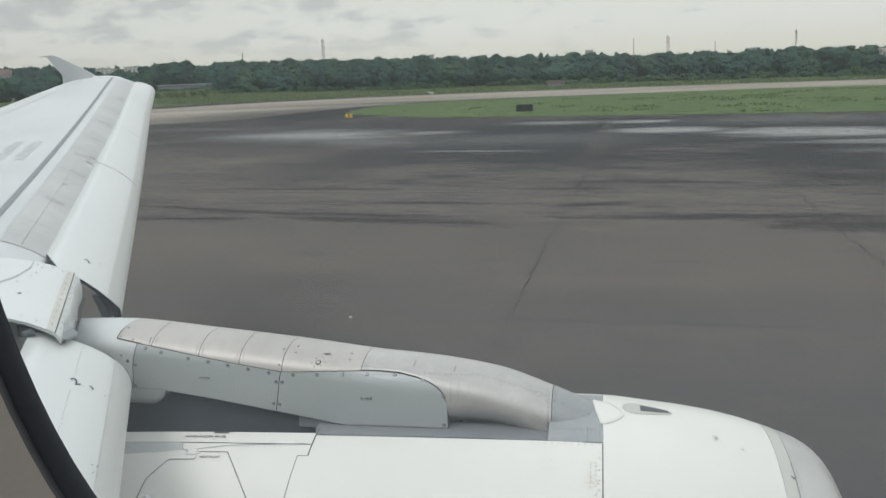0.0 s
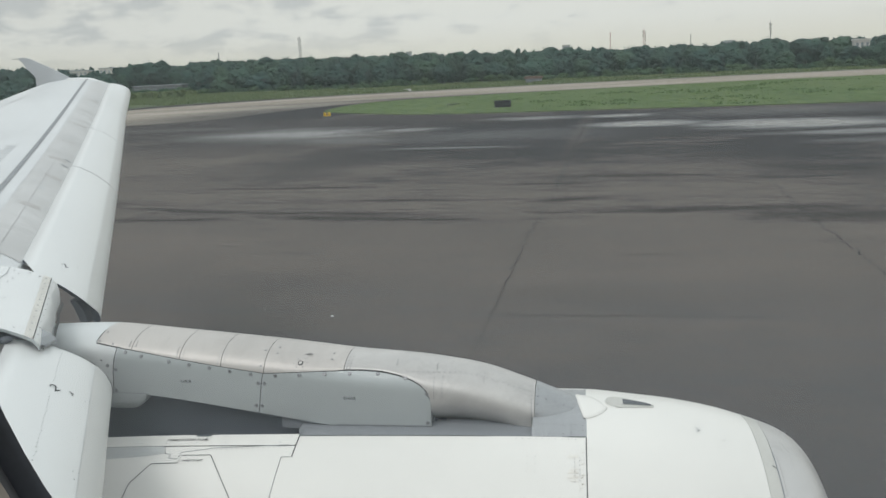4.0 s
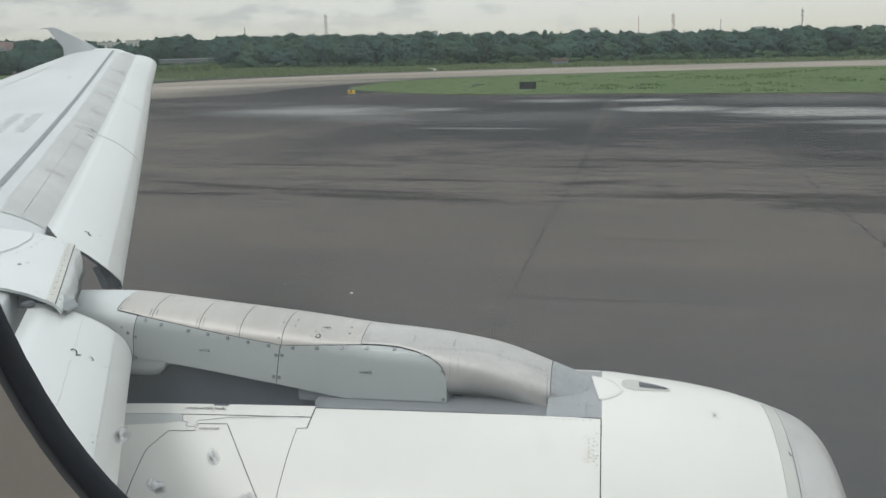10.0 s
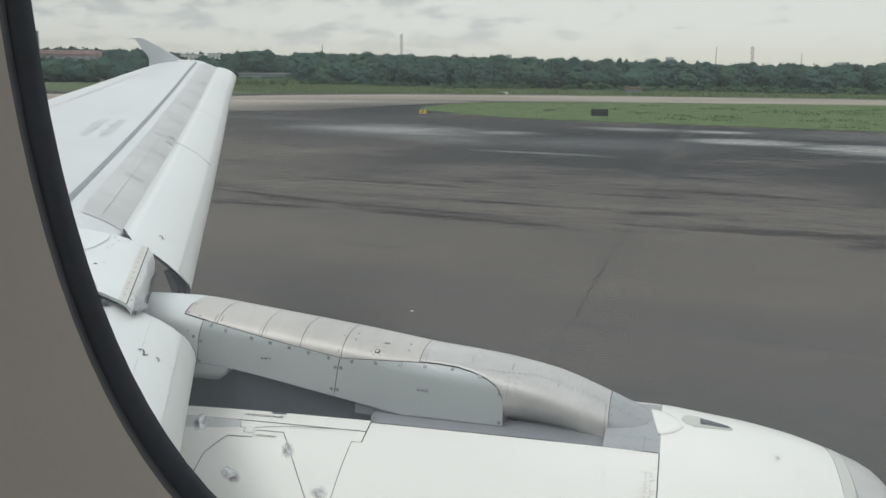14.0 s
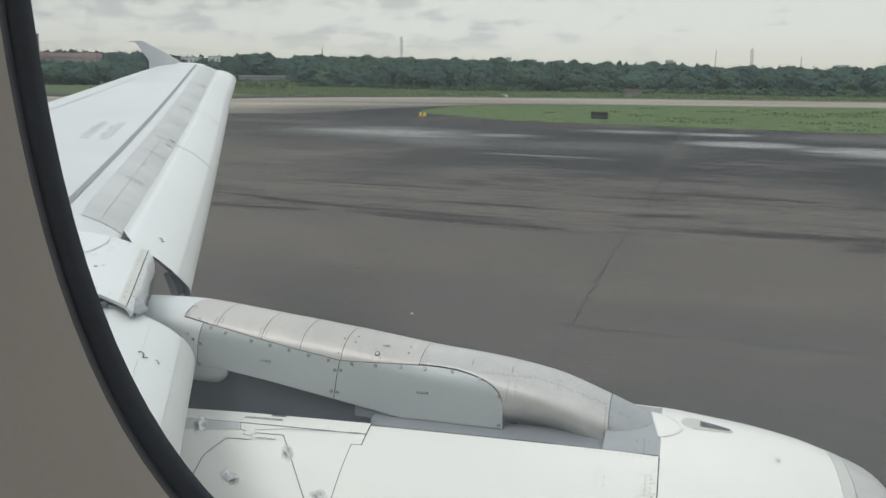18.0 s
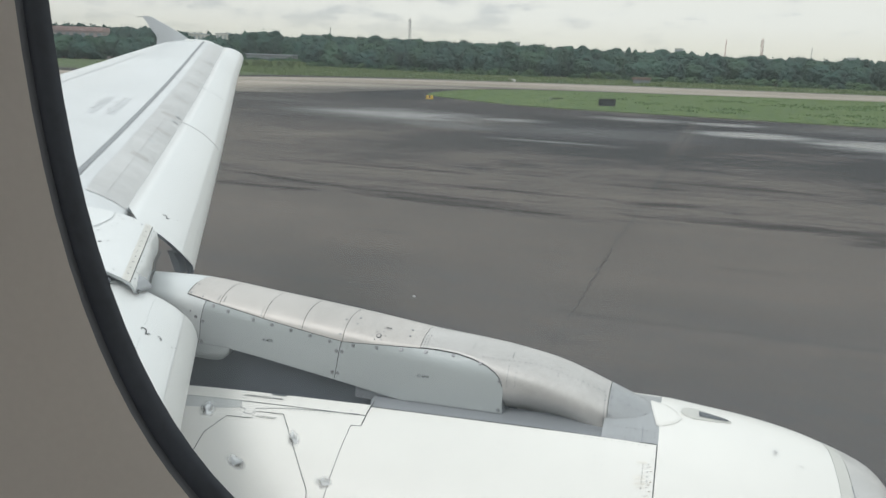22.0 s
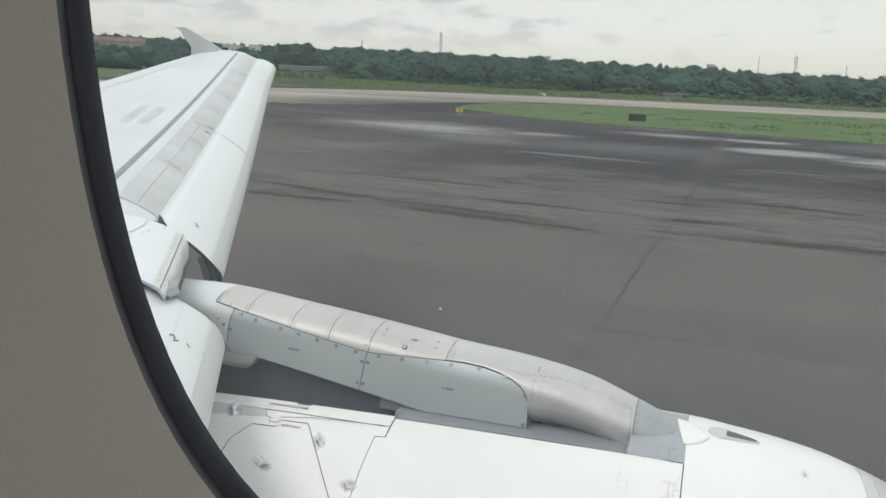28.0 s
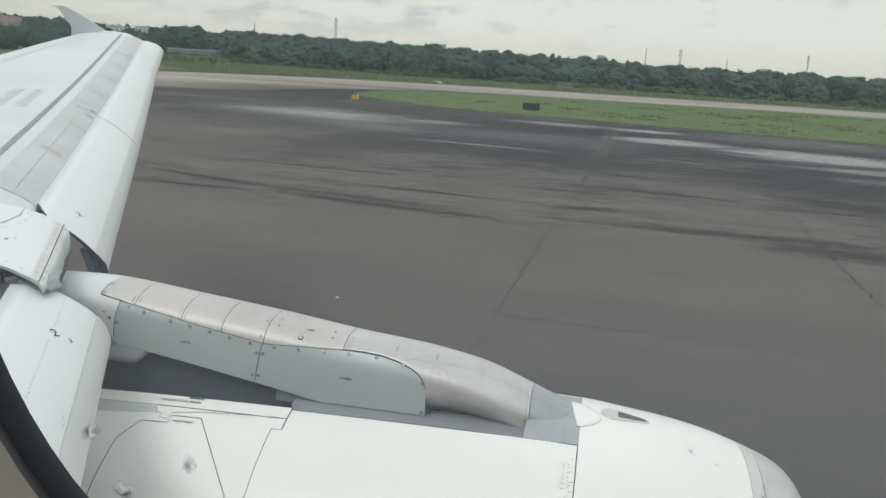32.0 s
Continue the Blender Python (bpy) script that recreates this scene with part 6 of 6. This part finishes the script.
def bush(seed):
    r = random.Random(seed)
    t = thing("bush", "low rounded green bush before the trees", "bush", group="bushes along the verge")
    bm = bmesh.new()
    for k in range(3):
        tube(bm, (0, 0, -0.1), (r.gauss(0, 0.4), r.gauss(0, 0.4), 0.9), 0.06, 0.03, 5)
    part("stems", bm, BARK, t)
    verts, faces = [], []
    for k in range(9):
        lobe(r, verts, faces, Vector((r.gauss(0, 0.8), r.gauss(0, 0.6), r.uniform(0.2, 1.3))), r.uniform(0.35, 0.65), 110, 0.11)
    part_of("crown", verts, faces, SHRUB, t)
    return t


bushes = [bush(20 + i) for i in range(4)]
for i in range(190):
    x = rng.uniform(-260, 120)
    s = rng.uniform(0.6, 1.9)
    c = copy_thing(bushes[i % 4], Matrix.Translation((x, tree_line(x) - rng.random() ** 2.2 * 24, -0.08)) @ pose(0, 0, 0, 0, 0, rng.uniform(0, 360)))
    c.scale = (s * 1.3, s, s)
# scrub in the clearing, before the low shed
for i in range(26):
    y = rng.uniform(352, 424)
    s = rng.uniform(2.4, 3.3) * (y - 60) / 340
    c = copy_thing(bushes[i % 4], Matrix.Translation((lerp(-0.547, -0.474, (i * 0.618) % 1.0) * y, y, -0.08)) @ pose(0, 0, 0, 0, 0, rng.uniform(0, 360)))
    c.scale = (s * 1.3, s, s * 0.85)
for i, p in enumerate(bushes):
    p.location = (-270 - 4 * i, 480, -0.08)

# ---- buildings and masts ----
# plaster and panes with the distance haze mixed into their colour
HAZY = mat("hazed_grey_plaster", (0.46, 0.49, 0.51), 0.85, vary=0.2, scale=0.3)
HAZY_PANE = mat("hazed_window_glass", (0.33, 0.36, 0.38), 0.35, vary=0.2)
PINK_WALL = mat("faded_pink_plaster", (0.37, 0.32, 0.32), 0.85, vary=0.25, scale=0.3)
SLATE = mat("dark_grey_facade", (0.20, 0.21, 0.22), 0.85, vary=0.2, scale=0.3)


def house(name, label, place, w, d, h, wall, roofm, floors, bays, turn=0.0, roof_h=0.6, pane=None):
    t = thing(name, label, "building", place, kind="")
    t.rotation_euler = (0, 0, radians(turn))
    bm = bmesh.new()
    box(bm, (w, d, h), pose(0, 0, h / 2))
    part("wall", bm, wall, t)
    bm = bmesh.new()
    box(bm, (w + 0.8, d + 0.8, roof_h), pose(0, 0, h + roof_h / 2 + 0.004), 0.05)
    part("roof", bm, roofm, t)
    for i in range(floors):
        for k in range(bays):
            bm = bmesh.new()
            ww, wh = w / bays * 0.5, h / floors * 0.5
            x, z = -w / 2 + (k + 0.5) * w / bays, (i + 0.55) * h / floors
            box(bm, (ww, 0.12, wh), pose(x, -d / 2 - 0.02, z))
            win = part("window", bm, pane or GLASS_DARK, t)
            bm = bmesh.new()
            box(bm, (ww + 0.3, 0.3, 0.12), pose(x, -d / 2 - 0.1, z - wh / 2 - 0.06))
            part("sill", bm, wall, win)
    return t


house("villa", "white two-storey house standing above the trees", (86.4, 288, -0.08), 4.2, 5, 7.6, PLASTER, PLASTER, 3, 3, -8)
house("long_building", "long low pink-roofed building beyond the trees", (-381, 438, -0.08), 90, 14, 15.8, PINK_WALL, PINK, 3, 20, 22, 2.6)
house("apartment_block", "grey apartment block far beyond the wood", (-361, 422, -0.08), 9, 9, 28, SLATE, ROOF, 9, 4, 20)
house("apartment_block", "pale apartment block far beyond the wood", (-8.6, 700, -0.08), 6, 8, 20.5, HAZY, PLASTER, 6, 3, pane=HAZY_PANE)
house("apartment_block", "pale apartment block far beyond the wood", (-135.3, 700, -0.08), 3.4, 6, 22.3, HAZY, PLASTER, 6, 2, pane=HAZY_PANE)
house("town_house", "pale town house far beyond the wood", (-330, 860, -0.08), 9, 10, 23.2, HAZY, HAZY, 6, 4, pane=HAZY_PANE)
house("town_house", "pale town house far beyond the wood", (-275, 900, -0.08), 11, 10, 24, HAZY, HAZY, 6, 5, pane=HAZY_PANE)
house("town_house", "pale town house far beyond the wood", (20, 820, -0.08), 10, 10, 18.5, HAZY, HAZY, 4, 6, pane=HAZY_PANE)
house("town_house", "pale town house far beyond the wood", (132, 800, -0.08), 8, 10, 19.0, HAZY, HAZY, 4, 4, pane=HAZY_PANE)
house("storage_shed", "long low shed with a pale sheet roof behind the scrub", (-219, 434, -0.08), 27, 7, 5.6, SLATE, HAZY, 1, 8, 3, 0.35)
house("town_house", "white house among the trees beyond the field", (-333, 548, -0.08), 12, 9, 18.2, PLASTER, HAZY, 4, 4, 10, pane=HAZY_PANE)
house("town_house", "white house among the trees beyond the field", (-316, 552, -0.08), 8, 9, 19.0, PLASTER, HAZY, 4, 3, 10, pane=HAZY_PANE)
house("shed", "low shed with a rusty sheet roof before the trees", (-13, 262, -0.08), 4.6, 4, 1.5, SLATE, ROOF, 1, 2, 0, 0.7)
slab = thing("concrete_block", "low white concrete block on the verge", "block", (-47.3, 240, -0.08))
bm = bmesh.new()
box(bm, (2.2, 0.8, 0.65), pose(0, 0, 0.325), 0.06)
part("block", bm, PLASTER, slab)


def mast(place, height, width, m, label, dishes=True):
    t = thing("radio_mast", label, "mast", place, group="masts beyond the wood")
    bm = bmesh.new()
    top = width * 0.45
    for sx, sy in ((-1, -1), (1, -1), (1, 1), (-1, 1)):
        tube(bm, (sx * width, sy * width, 0), (sx * top, sy * top, height), 0.16, 0.12, 5)
    part("legs", bm, m, t)
    bm = bmesh.new()
    n = int(height / 2.2)
    for i in range(n):
        za, zb = height * i / n, height * (i + 1) / n
        wa, wb = lerp(width, top, i / n), lerp(width, top, (i + 1) / n)
        s = 1 if i % 2 else -1
        for y in (-1, 1):
            tube(bm, (-s * wa, y * wa, za), (s * wb, y * wb, zb), 0.07, 0.07, 4)
            tube(bm, (-wb, y * wb, zb), (wb, y * wb, zb), 0.06, 0.06, 4)
    part("lattice", bm, m, t)
    if dishes:
        for k, (dx, dz) in enumerate(((-1, 0.97), (1, 0.95), (-1, 0.86), (1, 0.84), (1, 0.74))):
            bm = bmesh.new()
            box(bm, (0.7, 0.5, 2.6), pose(dx * (top + 0.7), 0, height * dz - 1), 0.1)
            part("antenna", bm, PLASTER, t)
        bm = bmesh.new()
        tube(bm, (0, 0, height - 0.2), (0, 0, height + 2.5), 0.08, 0.03, 5)
        part("spike", bm, m, t)
    return t


mast((-292, 900, -0.08), 49.5, 1.7, MAST, "grey lattice phone mast with antenna panels")
mast((66.4, 900, -0.08), 36.5, 1.5, MAST_RED, "faded red lattice phone mast with antenna panels")
mast((33, 900, -0.08), 35.5, 0.6, MAST_RED, "slender red lattice mast", False)
mast((-384, 900, -0.08), 38.5, 0.6, MAST, "slender grey lattice mast", False)
mast((111.6, 900, -0.08), 29.5, 0.5, MAST, "slender grey lattice mast", False)
mast((187, 900, -0.08), 37, 0.5, MAST, "grey lattice phone mast with antenna panels", True)
